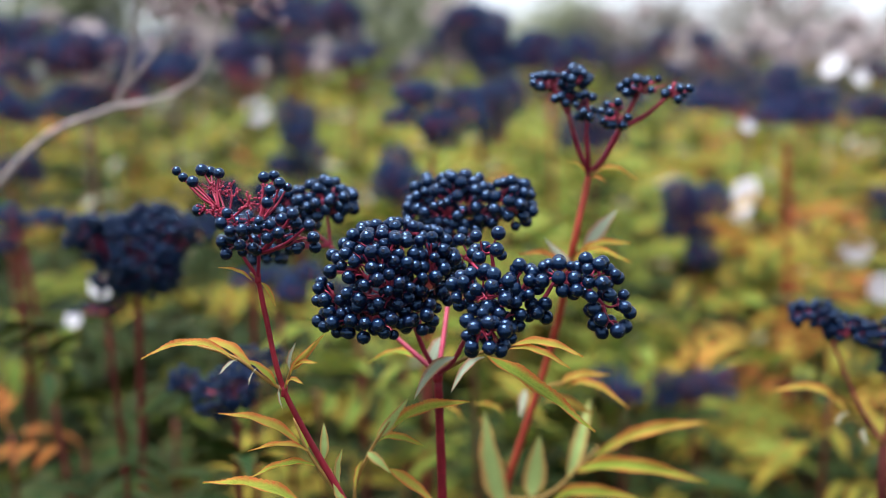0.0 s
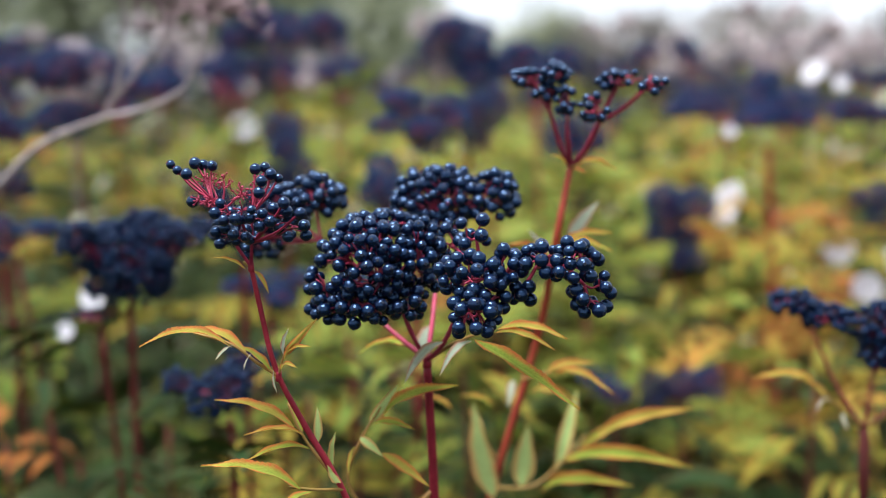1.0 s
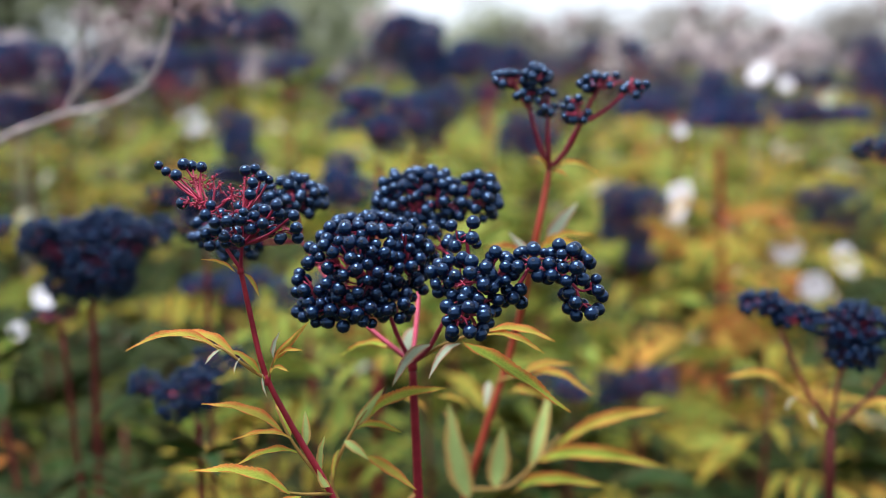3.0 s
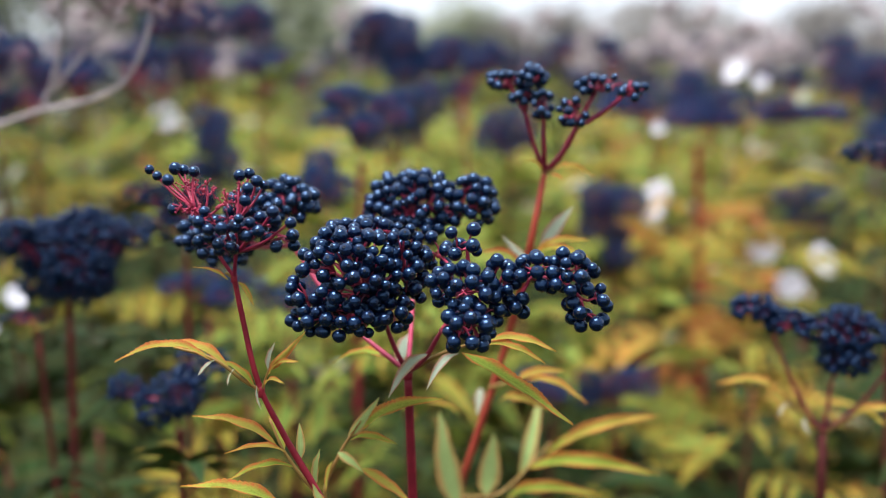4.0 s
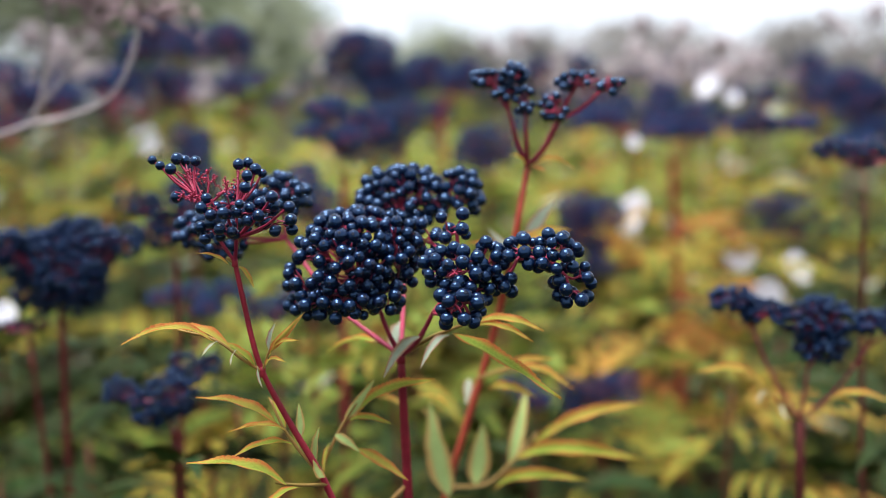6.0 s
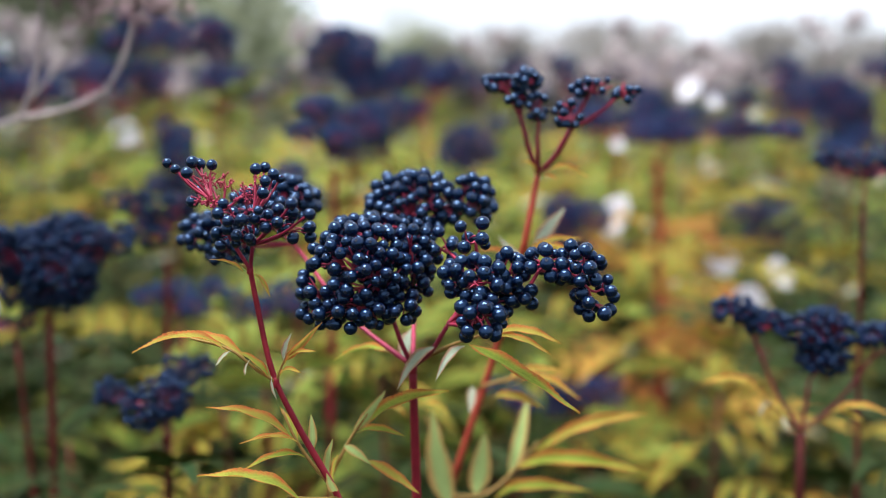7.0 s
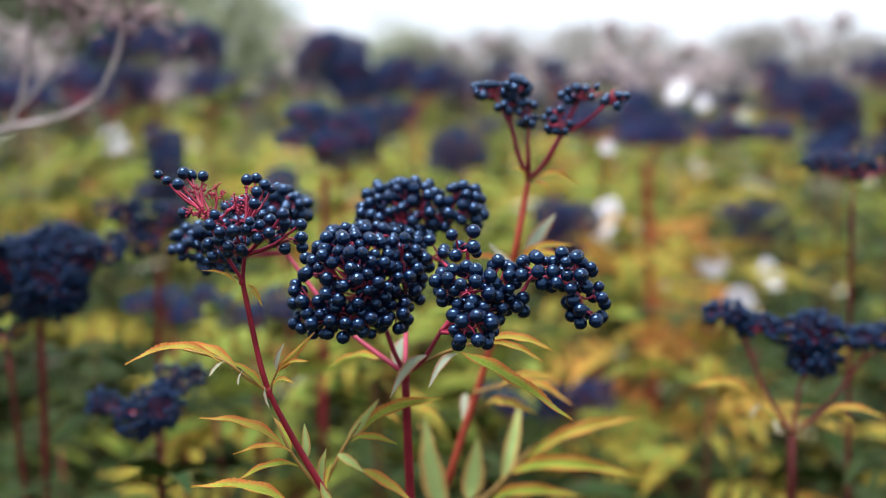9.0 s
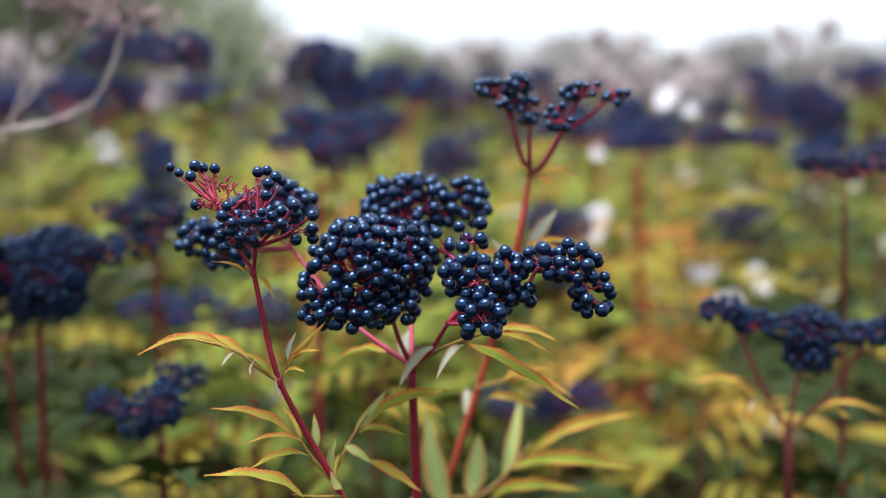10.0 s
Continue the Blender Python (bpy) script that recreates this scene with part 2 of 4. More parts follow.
def tube(bm, points, r0, r1, sides=6, knobs=0.0):
    """A tapered stalk through the points."""
    rings, n = [], len(points)
    side = Vector((1, 0.13, 0.07))
    for i, p in enumerate(points):
        d = (points[min(i + 1, n - 1)] - points[max(i - 1, 0)]).normalized()
        u = (side - d * side.dot(d)).normalized()
        if u.length < 0.5:
            u = d.orthogonal().normalized()
        v = d.cross(u)
        r = r0 + (r1 - r0) * i / max(1, n - 1)
        if knobs:
            r *= 1 + knobs * noise.noise(p * 90)
        rings.append([bm.verts.new(p + (u * math.cos(a) + v * math.sin(a)) * r) for a in (math.tau * k / sides for k in range(sides))])
    for a, b in zip(rings, rings[1:]):
        for k in range(sides):
            bm.faces.new((a[k], a[(k + 1) % sides], b[(k + 1) % sides], b[k]))
    bm.faces.new(rings[0][::-1])
    bm.faces.new(rings[-1])


def berry_mesh(name, segments, squash, skin=None):
    """A drupe of radius 1 whose flower scar is a small raised ring at its upper pole."""
    bm = bmesh.new()
    profile = [(math.sin(a) * 1.0, -math.cos(a) * squash) for a in (math.pi * k / 9 for k in range(1, 9))]
    profile = profile[:-1] + [(0.46, 0.885 * squash), (0.24, 0.965 * squash), (0.19, 1.03 * squash), (0.12, 1.0 * squash), (0.05, 0.96 * squash)]
    rings = [[bm.verts.new((r * math.cos(t), r * math.sin(t), z)) for t in (math.tau * k / segments for k in range(segments))] for r, z in profile]
    for i, (a, b) in enumerate(zip(rings, rings[1:])):
        for k in range(segments):
            f = bm.faces.new((a[k], a[(k + 1) % segments], b[(k + 1) % segments], b[k]))
            f.material_index = 1 if i >= len(rings) - 4 else 0
    low = bm.verts.new((0, 0, -squash))
    for k in range(segments):
        bm.faces.new((low, rings[0][(k + 1) % segments], rings[0][k]))
    bm.faces.new(rings[-1]).material_index = 1
    for f in bm.faces:
        f.smooth = True
    me = bpy.data.meshes.new(name)
    bm.to_mesh(me)
    bm.free()
    me.materials.append(skin or BERRY)
    me.materials.append(SCAR)
    return me


BERRIES = [berry_mesh("berry", 14, s) for s in (0.93, 1.0, 0.97)]
BERRIES_COARSE = [berry_mesh("berry", 9, s, BERRY_SHEEN) for s in (0.93, 1.0)]
SMALL = bmesh.new()
bmesh.ops.create_icosphere(SMALL, subdivisions=1, radius=1.0)
SMALL_V = [v.co.copy() for v in SMALL.verts]
SMALL_F = [[v.index for v in f.verts] for f in SMALL.faces]
SMALL.free()


def shell(rng, lobes, gap, fill, holes=(), under=-0.75, core=True):
    """Places of berries on rounded lobes, no two nearer than gap; each with its outward way and its lobe."""
    out, cells = [], {}
    for depth in (1.0, 0.62) if core else (1.0,):
        for k, (c, r) in enumerate(lobes):
            c, r = Vector(c), Vector(r) * depth
            area = 4 * math.pi * ((r.x * r.y) ** 1.6 / 3 + (r.x * r.z) ** 1.6 / 3 + (r.y * r.z) ** 1.6 / 3) ** (1 / 1.6)
            for _ in range(int(area / (gap * gap) * 9 * fill) + 6):
                d = Vector((rng.gauss(0, 1), rng.gauss(0, 1), rng.gauss(0, 1))).normalized()
                if d.z < under:
                    continue
                p = c + Vector((d.x * r.x, d.y * r.y, d.z * r.z)) * rng.uniform(0.88, 1.05)
                cell = tuple(int(math.floor(v / gap)) for v in p)
                near = [q for i in (-1, 0, 1) for j in (-1, 0, 1) for h in (-1, 0, 1) for q in cells.get((cell[0] + i, cell[1] + j, cell[2] + h), ())]
                if any((p - q).length < gap for q in near) or any((p.x - h[0] + 0.2 * (p.y - h[1])) ** 2 + (p.z - h[2] + 0.16 * (p.y - h[1])) ** 2 < hr * hr for h, hr in holes):
                    continue
                if any(j != k and ((p.x - cc[0]) / rr[0]) ** 2 + ((p.y - cc[1]) / rr[1]) ** 2 + ((p.z - cc[2]) / rr[2]) ** 2 < 0.5 for j, (cc, rr) in enumerate(lobes)):
                    continue
                cells.setdefault(cell, []).append(p)
                out.append((p, Vector((d.x / r.x, d.y / r.y, d.z / r.z)).normalized(), k))
    return out


def aim(d, spin):
    return d.to_track_quat("Z", "Y").to_matrix().to_4x4() @ Matrix.Rotation(spin, 4, "Z")


def cluster(plant, seed, node, lobes, size=0.0031, pack=0.97, fill=1.0, bare=0.0, holes=(), single=True, coarse=False, thick=1.0, hub=None, core=False, chain=False, label=""):
    """A berry cluster: red rays from the node to each lobe, forking to every berry. bare: share of stalks whose berry has dropped."""
    rng = random.Random(seed)
    node = Vector(node)
    spots = shell(rng, lobes, 2 * size * pack, fill, holes, core=core)
    root = node
    if hub is not None:
        root = Vector(hub)
    bm = bmesh.new()
    kept = []
    if hub is not None:
        tube(bm, bend([node, node.lerp(root, 0.5) + Vector((0, 0, -0.08 * (root - node).length)), root], 6), 0.0013 * thick, 0.001 * thick, 7, 0.15)
    for k, (c, r) in enumerate(lobes):
        c = Vector(c)
        mine = [s for s in spots if s[2] == k]
        if not mine:
            continue
        twig = c + (root - c).normalized() * min(r) * 0.5
        sag = (root + twig) / 2 + (twig - root).length * 0.06 * Vector((rng.uniform(-1, 1), rng.uniform(-1, 1), -0.6))
        tube(bm, bend([root, sag, twig], 5), 0.001 * thick, 0.0007 * thick, 6, 0.15)
        if chain:
            root = twig
        rest = mine[:]
        while rest:
            s = rest[0]
            near = sorted(rest, key=lambda q: (q[0] - s[0]).length)[: rng.randint(4, 7)]
            near = [q for q in near if (q[0] - s[0]).length < size * 7]
            rest = [q for q in rest if q not in near]
            mid = sum((q[0] for q in near), Vector()) / len(near)
            fork = twig.lerp(mid, 0.62) + Vector((rng.uniform(-1, 1), rng.uniform(-1, 1), rng.uniform(-1, 1))) * size * 0.35
            tube(bm, bend([twig, twig.lerp(fork, 0.5) + Vector((0, 0, -0.4 * size)), fork], 2), 0.0006 * thick, 0.0005 * thick, 5)
            for p, d, _ in near:
                dropped = rng.random() < bare
                end = p - d * size * 0.9 if not dropped else fork.lerp(p, rng.uniform(0.45, 0.95))
                tube(bm, [fork, fork.lerp(end, 0.55) + Vector((0, 0, 0.15 * size)), end], 0.00045 * thick, 0.00036 * thick, 4)
                if dropped:
                    tube(bm, [end, end + (end - fork).normalized() * 0.0006], 0.00045, 0.0005, 5)
                else:
                    kept.append((p, (d + 0.35 * Vector((rng.uniform(-1, 1), rng.uniform(-1, 1), rng.uniform(-0.6, 1)))).normalized(), size * rng.choice((0.8, 0.93, 0.98, 1.0, 1.03, 1.06))))
    stalks = part("umbel", bm, STALK, plant, label)
    if single:
        for p, d, s in kept:
            me = rng.choice(BERRIES_COARSE if coarse else BERRIES)
            piece("berry", me, Matrix.Translation(p) @ aim(d, rng.random() * 6) @ Matrix.Diagonal((s, s, s, 1)), stalks)
    else:
        berries = joined_berries(kept)
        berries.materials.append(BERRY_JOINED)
        ob = new("fruit", berries)
        ob.parent = stalks
        ob.matrix_parent_inverse = world_of(stalks).inverted()
        tagged(ob, kind="stuff")
    return stalks


def joined_berries(kept):
    vs, fs = [], []
    for p, d, s in kept:
        k = len(vs)
        vs += [p + v * s for v in SMALL_V]
        fs += [[i + k for i in f] for f in SMALL_F]
    me = bpy.data.meshes.new("fruit")
    me.from_pydata(vs, [], fs)
    for f in me.polygons:
        f.use_smooth = True
    return me


# blades of unit length along y, arched upwards, folded along the midrib
def blade_mesh(name, arch, fold, wide, teeth, twist, sections=40):
    bm = bmesh.new()
    uv = bm.loops.layers.uv.new("UVMap")
    rows, rng = [], random.Random(name + str(arch) + str(twist))
    for i in range(sections + 1):
        v = i / sections
        w = wide * (math.sin(math.pi * min(1, v ** 0.8)) ** 0.85) * (1 - 0.25 * v) if 0 < v < 1 else 0.004
        if teeth and 0 < i < sections:
            w *= 1 + teeth * (0.5 if i % 2 else -0.5) + rng.uniform(-0.04, 0.04)
        z = arch * 4 * v * (1 - v) * (1 - 0.25 * v)
        tw = twist * v
        row = []
        for s in (-1.0, -0.5, 0.0, 0.5, 1.0):
            lift = abs(s) * w * fold + 0.012 * math.sin(v * 17 + s * 3) * abs(s)
            x = s * w * (1 - 0.35 * fold * fold)
            y = v + (0.012 * abs(s) if teeth and i % 2 and i < sections else 0)
            row.append(bm.verts.new((x * math.cos(tw) - lift * math.sin(tw), y, z + x * math.sin(tw) + lift * math.cos(tw))))
        rows.append(row)
    for i in range(sections):
        for k in range(4):
            f = bm.faces.new((rows[i][k], rows[i][k + 1], rows[i + 1][k + 1], rows[i + 1][k]))
            f.smooth = True
            for loop, (a, b) in zip(f.loops, ((i, k), (i, k + 1), (i + 1, k + 1), (i + 1, k))):
                loop[uv].uv = (b / 4, a / sections)
    me = bpy.data.meshes.new(name)
    bm.to_mesh(me)
    bm.free()
    return me


BLADES = {}


def blade(kind, mat):
    """Shared blade meshes: one for each shape and material."""
    key = (kind, mat.name)
    if key not in BLADES:
        arch, fold, wide, teeth, twist = ((0.06, 0.4, 0.105, 0.11, 0.3), (0.14, 0.6, 0.095, 0.11, -0.4), (0.03, 0.35, 0.12, 0.10, 0.15), (0.22, 0.65, 0.085, 0.12, 0.2), (-0.08, 0.45, 0.1, 0.11, 0.25))[kind]
        me = blade_mesh("leaflet", arch, fold, wide, teeth, twist)
        me.materials.append(mat)
        BLADES[key] = me
    return BLADES[key]


def leaflet(parent, base, tip, mat, kind=0, face=(0, -0.45, 1), width=1.0):
    """One blade from base to tip; face: the way that its upper side looks."""
    base, tip = Vector(base), Vector(tip)
    y = tip - base
    s = y.length
    y.normalize()
    z = Vector(face)
    z = (z - y * z.dot(y)).normalized()
    x = y.cross(z)
    m = Matrix.Translation(base) @ Matrix((x, y, z)).transposed().to_4x4() @ Matrix.Diagonal((1.2 * s * width, s, s, 1))
    return piece("leaflet", blade(kind, mat), m, parent)


def leaf(plant, spine, blades, thick=0.0011, material=None, label=""):
    """A pinnate leaf: its stalk along the spine, then blades as (base, tip, material, shape, face, width)."""
    bm = bmesh.new()
    tube(bm, bend(spine, 5), thick, thick * 0.55, 6)
    stalk = part("leaf", bm, material or RACHIS, plant, label)
    for b in blades:
        leaflet(stalk, *b)
    return stalk


def stem(plant, points, r0, r1, mat, label="", nodes=()):
    bm = bmesh.new()
    tube(bm, bend(points, 8), r0, r1, 10, 0.1)
    for p, r in nodes:
        p = Vector(p)
        tube(bm, [p + Vector((0, 0, -1.2 * r)), p + Vector((0, 0, -0.5 * r)), p + Vector((0, 0, 0.3 * r)), p + Vector((0, 0, 1.0 * r))], r * 0.75, r * 0.75, 10, 0.5)
    return part("stem", bm, mat, plant, label)


def ferny_leaf_mesh(name, seed, pairs=4, droop=0.25, mat=None):
    """A whole pinnate leaf of unit length along y, in one mesh, for plants further off."""
    rng = random.Random(seed)
    vs, fs, uvs = [], [], []

    def strip(p, q, w, up):
        d = q - p
        side = d.cross(up).normalized() * w
        k, n = len(vs), 5
        for i in range(n + 1):
            t = i / n
            c = p.lerp(q, t) + up * d.length * (0.3 * t * (1 - t) - 0.12 * t * t)
            ww = math.sin(math.pi * min(0.97, max(0.06, t ** 0.8)))
            for s in (-1, 0, 1):
                vs.append(c + side * s * ww + up * abs(s) * w * 0.35 * ww)
                uvs.append((0.5 + s * 0.5, t))
        for i in range(n):
            for j in range(2):
                a = k + i * 3 + j
                fs.append((a, a + 1, a + 4, a + 3))

    def spot(t):
        return Vector((0, t, 0.3 * t - (0.3 + droop) * t * t))

    up = Vector((0, 0, 1))
    for i in range(pairs):
        t = 0.28 + 0.6 * i / pairs
        n = 0.42 - 0.04 * i + rng.uniform(-0.05, 0.05)
        for s in (-1, 1):
            q = spot(t) + Vector((s * n * 0.85, n * rng.uniform(0.35, 0.7), rng.uniform(-0.18, 0.02)))
            strip(spot(t), q, 0.052 + rng.uniform(-0.01, 0.01), (up + Vector((s * rng.uniform(-0.5, 0.2), -0.2, 0))).normalized())
    strip(spot(0.82), spot(1.0) + Vector((rng.uniform(-0.1, 0.1), 0.22, -0.1)), 0.07, up)
    strip(spot(0.0), spot(0.45), 0.012, up)
    strip(spot(0.4), spot(0.86), 0.010, up)
    me = bpy.data.meshes.new(name)
    me.from_pydata(vs, [], fs)
    lay = me.uv_layers.new(name="UVMap")
    for lp in me.loops:
        lay.data[lp.index].uv = uvs[lp.vertex_index]
    for f in me.polygons:
        f.use_smooth = True
    me.materials.append(mat)
    return me


FERNS = {}


def fern(kind, mat):
    key = (kind, mat.name)
    if key not in FERNS:
        FERNS[key] = ferny_leaf_mesh("leaf", kind * 7 + 3, 3 + kind % 3, (0.1, 0.25, 0.4, 0.55, 0.3)[kind % 5], mat)
    return FERNS[key]


def far_leaf(plant, at, yaw, size, mat, rng, pitch=None):
    m = Matrix.Translation(at) @ Matrix.Rotation(yaw, 4, "Z") @ Matrix.Rotation(rng.uniform(-0.1, 0.75) if pitch is None else pitch, 4, "X") @ Matrix.Rotation(rng.uniform(-0.35, 0.35), 4, "Y") @ Matrix.Diagonal((size, size, size, 1))
    return piece("leaf", fern(rng.randrange(5), mat), m, plant)


def leafy(plant, points, rng, top, low, count, size, mats):
    """Opposite pairs of whole leaves down a stem, each pair turned a quarter from the last."""
    line = bend(points, 8)
    turn = rng.uniform(0, 3)
    for i in range(count):
        z = top + (low - top) * i / max(1, count - 1)
        at = min(line, key=lambda q: abs(q.z - z))
        for s in (0, math.pi):
            far_leaf(plant, at, turn + s + rng.uniform(-0.3, 0.3), size * rng.uniform(0.8, 1.25) * (0.75 + 0.4 * i / max(1, count)), rng.choice(mats), rng)
        turn += math.pi / 2 + rng.uniform(-0.3, 0.3)


def lumpy(lobes, rng, count=6, part_of=0.42):
    """Breaks smooth lobes up into many small knots of berries."""
    out = []
    for c, r in lobes:
        for _ in range(count):
            d = Vector((rng.uniform(-1, 1), rng.uniform(-1, 1), rng.uniform(-0.8, 1)))
            k = part_of * rng.uniform(0.75, 1.3)
            out.append((tuple(c[i] + d[i] * r[i] * 0.8 for i in range(3)), tuple(max(0.006, min(r)) * 0.35 + v * k * 0.7 for v in r)))
    return out


def berry_plant(seed, node, lobes, foot, label, mat=None, r=0.004, single=False, leaves=4, size=0.16, mats=None, berry=0.0031, bare=0.0, fill=1.0, top=0.1, low=0.55, coarse=True, name="elderberry_plant", group="elderberry plants", kink=0.02):
    """A plant further off: a stem from the foot to the node, a berry cluster and pairs of whole leaves."""
    rng = random.Random(seed)
    foot, node = Vector(foot), Vector(node)
    p = thing(name, foot, label, "plant", group)
    pts = [foot, foot.lerp(node, 0.45) + Vector((rng.uniform(-kink, kink), rng.uniform(-kink, kink), 0)), foot.lerp(node, 0.8) + Vector((rng.uniform(-kink, kink) * 0.5, 0, 0)), node]
    stem(p, pts, r * 1.4, r * 0.75, mat or STEM_BROWN, nodes=((node, r),))
    cluster(p, seed + 1, node, lumpy(lobes, rng, 8 if single else 6), berry, single=single, coarse=coarse, bare=bare, fill=fill, pack=0.95, thick=0.6, core=single, hub=node + (sum((Vector(c) for c, _ in lobes), Vector()) / len(lobes) - node) * 0.6)
    leafy(p, pts, rng, node.z - top, node.z - low, leaves, size, mats or (LEAF_FIELD, LEAF_FIELD_SHADED))
    return p


# ---- the field ----
def ground():
    bm = bmesh.new()
    xs = [-3000, -400, -60, -15] + [-8 + 0.5 * i for i in range(33)] + [15, 60, 400, 3000]
    ys = [-3000, -400, -60, -12] + [-4 + 0.5 * i for i in range(41)] + [25, 60, 400, 3000]
    grid = [[bm.verts.new((x, y, 0.06 * noise.noise(Vector((x * 0.4, y * 0.4, 0))) - 0.02 if abs(x) < 50 and abs(y) < 50 else 0)) for x in xs] for y in ys]
    for a, b in zip(grid, grid[1:]):
        for k in range(len(xs) - 1):
            bm.faces.new((a[k], a[k + 1], b[k + 1], b[k]))
    ob = part("ground", bm, SOIL_SHADED, None)
    return tagged(ob, "soil with leaf litter, coloured almost black for the shade under the plants", "ground", kind="structure")


ground()

# ---- the plant in focus: five heavy rays of ripe berries ----
main = thing("elderberry_plant", (-0.0067, 0.57, 0.0), "elderberry plant with heavy ripe black berries on a wine-red stem", "plant", "elderberry plants")
NODE = (-0.0087, 0.565, 1.063)
FOOT = Vector((0.0058, 0.585, 0.0))
stem(main, [FOOT, Vector((-0.0099, 0.575, 0.8145)), (-0.0079, 0.567, 1.0019), NODE], 0.0031, 0.0019, STEM_DARK, "wine-red stem", ((NODE, 0.003),))
cluster(main, 11, NODE, [
    ((-0.0282, 0.534, 1.1139), (0.0216, 0.0204, 0.0202)),
    ((-0.0264, 0.55, 1.1304), (0.0179, 0.0149, 0.005)),
    ((-0.0472, 0.528, 1.1033), (0.0066, 0.0107, 0.0138)),
    ((-0.0303, 0.528, 1.097), (0.0209, 0.0166, 0.0085)),
    ((-0.0118, 0.535, 1.0966), (0.0096, 0.012, 0.0082)),
    ((-0.0054, 0.545, 1.115), (0.0079, 0.0111, 0.0201)),
], size=0.003, pack=0.9, core=True, holes=(((-0.0435, 0.525, 1.1112), 0.0056), ((-0.0287, 0.525, 1.1071), 0.0045), ((-0.0327, 0.525, 1.1174), 0.005)), hub=(-0.0175, 0.545, 1.0982), label="domed bunch of glossy black berries")
cluster(main, 12, NODE, [
    ((0.0245, 0.505, 1.1137), (0.014, 0.0113, 0.0086)),
    ((0.0275, 0.492, 1.1), (0.0088, 0.0088, 0.0097)),
    ((0.0306, 0.505, 1.1053), (0.0082, 0.0091, 0.0136)),
], size=0.003, pack=0.9, core=True, hub=(0.0105, 0.54, 1.0881), label="hanging bunch of glossy black berries")
cluster(main, 13, (0.0105, 0.54, 1.0881), [
    ((0.0384, 0.515, 1.1141), (0.006, 0.0093, 0.0102)),
    ((0.0447, 0.515, 1.1044), (0.0046, 0.0056, 0.0051)),
    ((0.053, 0.515, 1.1191), (0.0093, 0.0104, 0.0069)),
    ((0.067, 0.512, 1.1181), (0.011, 0.0103, 0.0087)),
    ((0.0744, 0.51, 1.1062), (0.0082, 0.0082, 0.011)),
], size=0.003, pack=0.92, core=True, chain=True, hub=(0.0302, 0.53, 1.1062), label="arched bunch of glossy black berries")
cluster(main, 14, (0.0105, 0.54, 1.0881), [((0.0235, 0.525, 1.1296), (0.008, 0.0047, 0.0066)), ((0.0075, 0.55, 1.1216), (0.0064, 0.006, 0.0084))], size=0.003, fill=0.3, pack=1.05, hub=(0.0254, 0.53, 1.1134), label="loose upper berries")
cluster(main, 15, NODE, [
    ((-0.0148, 0.635, 1.1341), (0.0237, 0.0202, 0.0156)),
    ((0.0152, 0.63, 1.1349), (0.012, 0.0143, 0.0126)),
    ((-0.0316, 0.63, 1.1316), (0.0086, 0.0114, 0.0086)),
    ((-0.0163, 0.62, 1.1206), (0.0169, 0.0113, 0.0056)),
], size=0.0032, pack=0.95, core=True, hub=(-0.0131, 0.625, 1.1156), label="rear bunch of black berries")
cluster(main, 16, NODE, [
    ((-0.0772, 0.615, 1.1371), (0.0156, 0.0139, 0.0112)),
    ((-0.0958, 0.62, 1.1299), (0.0141, 0.0141, 0.0129)),
    ((-0.1209, 0.62, 1.1192), (0.0141, 0.0141, 0.0101)),
    ((-0.1113, 0.62, 1.1135), (0.0130, 0.0130, 0.0095)),
], size=0.0031, pack=0.95, core=True, hub=(-0.0733, 0.61, 1.1155), label="rear bunch of black berries on a long pink stalk")

# leaves of the plant in focus
leaf(main, [(-0.0092, 0.566, 0.9972), (-0.0295, 0.56, 0.9813), (-0.0475, 0.555, 1.0039), (-0.0387, 0.552, 1.028), (-0.0283, 0.55, 1.044)], [
    ((-0.035, 0.552, 1.035), (-0.0196, 0.55, 1.0549), LEAF_GREEN, 0, (0.6, -0.8, 0.4), 1.0),
    ((-0.0284, 0.55, 1.0387), (0.0102, 0.545, 1.056), LEAF, 1, (-0.1, -0.5, 1), 1.0),
    ((-0.0334, 0.55, 1.0344), (-0.0102, 0.54, 1.0361), LEAF, 1, (0, -0.4, 1), 1.0),
    ((-0.04, 0.552, 1.0279), (-0.0257, 0.54, 1.0226), LEAF_GREEN, 0, (0.3, -0.9, 0.4), 1.1),
    ((-0.0275, 0.545, 1.0229), (-0.0031, 0.535, 1.0107), LEAF_GOLD, 0, (0.3, -0.8, 0.6), 0.9),
    ((-0.0431, 0.553, 1.0233), (-0.0453, 0.548, 1.0099), LEAF, 0, (-0.8, -0.5, 0.2), 1.2),
])
leaf(main, [NODE, (0.009, 0.55, 1.0755), (0.0293, 0.535, 1.0854)], [
    ((0.0199, 0.535, 1.0799), (0.0682, 0.515, 1.0543), LEAF, 2, (0.3, -0.55, 0.85), 0.58),
    ((0.0297, 0.54, 1.0837), (0.0604, 0.545, 1.0783), LEAF_GOLD, 1, (0, -0.4, 1), 0.9),
    ((0.0285, 0.54, 1.0822), (0.0561, 0.535, 1.0754), LEAF_GOLD, 1, (0, -0.4, 1), 0.7),
    ((0.0035, 0.545, 1.0765), (-0.0118, 0.53, 1.0603), LEAF_PALE, 3, (-0.5, -1, 0.2), 1.35),
    ((0.0179, 0.54, 1.0782), (0.0057, 0.525, 1.0655), LEAF_PALE, 3, (-0.5, -1, 0.2), 1.2),
])
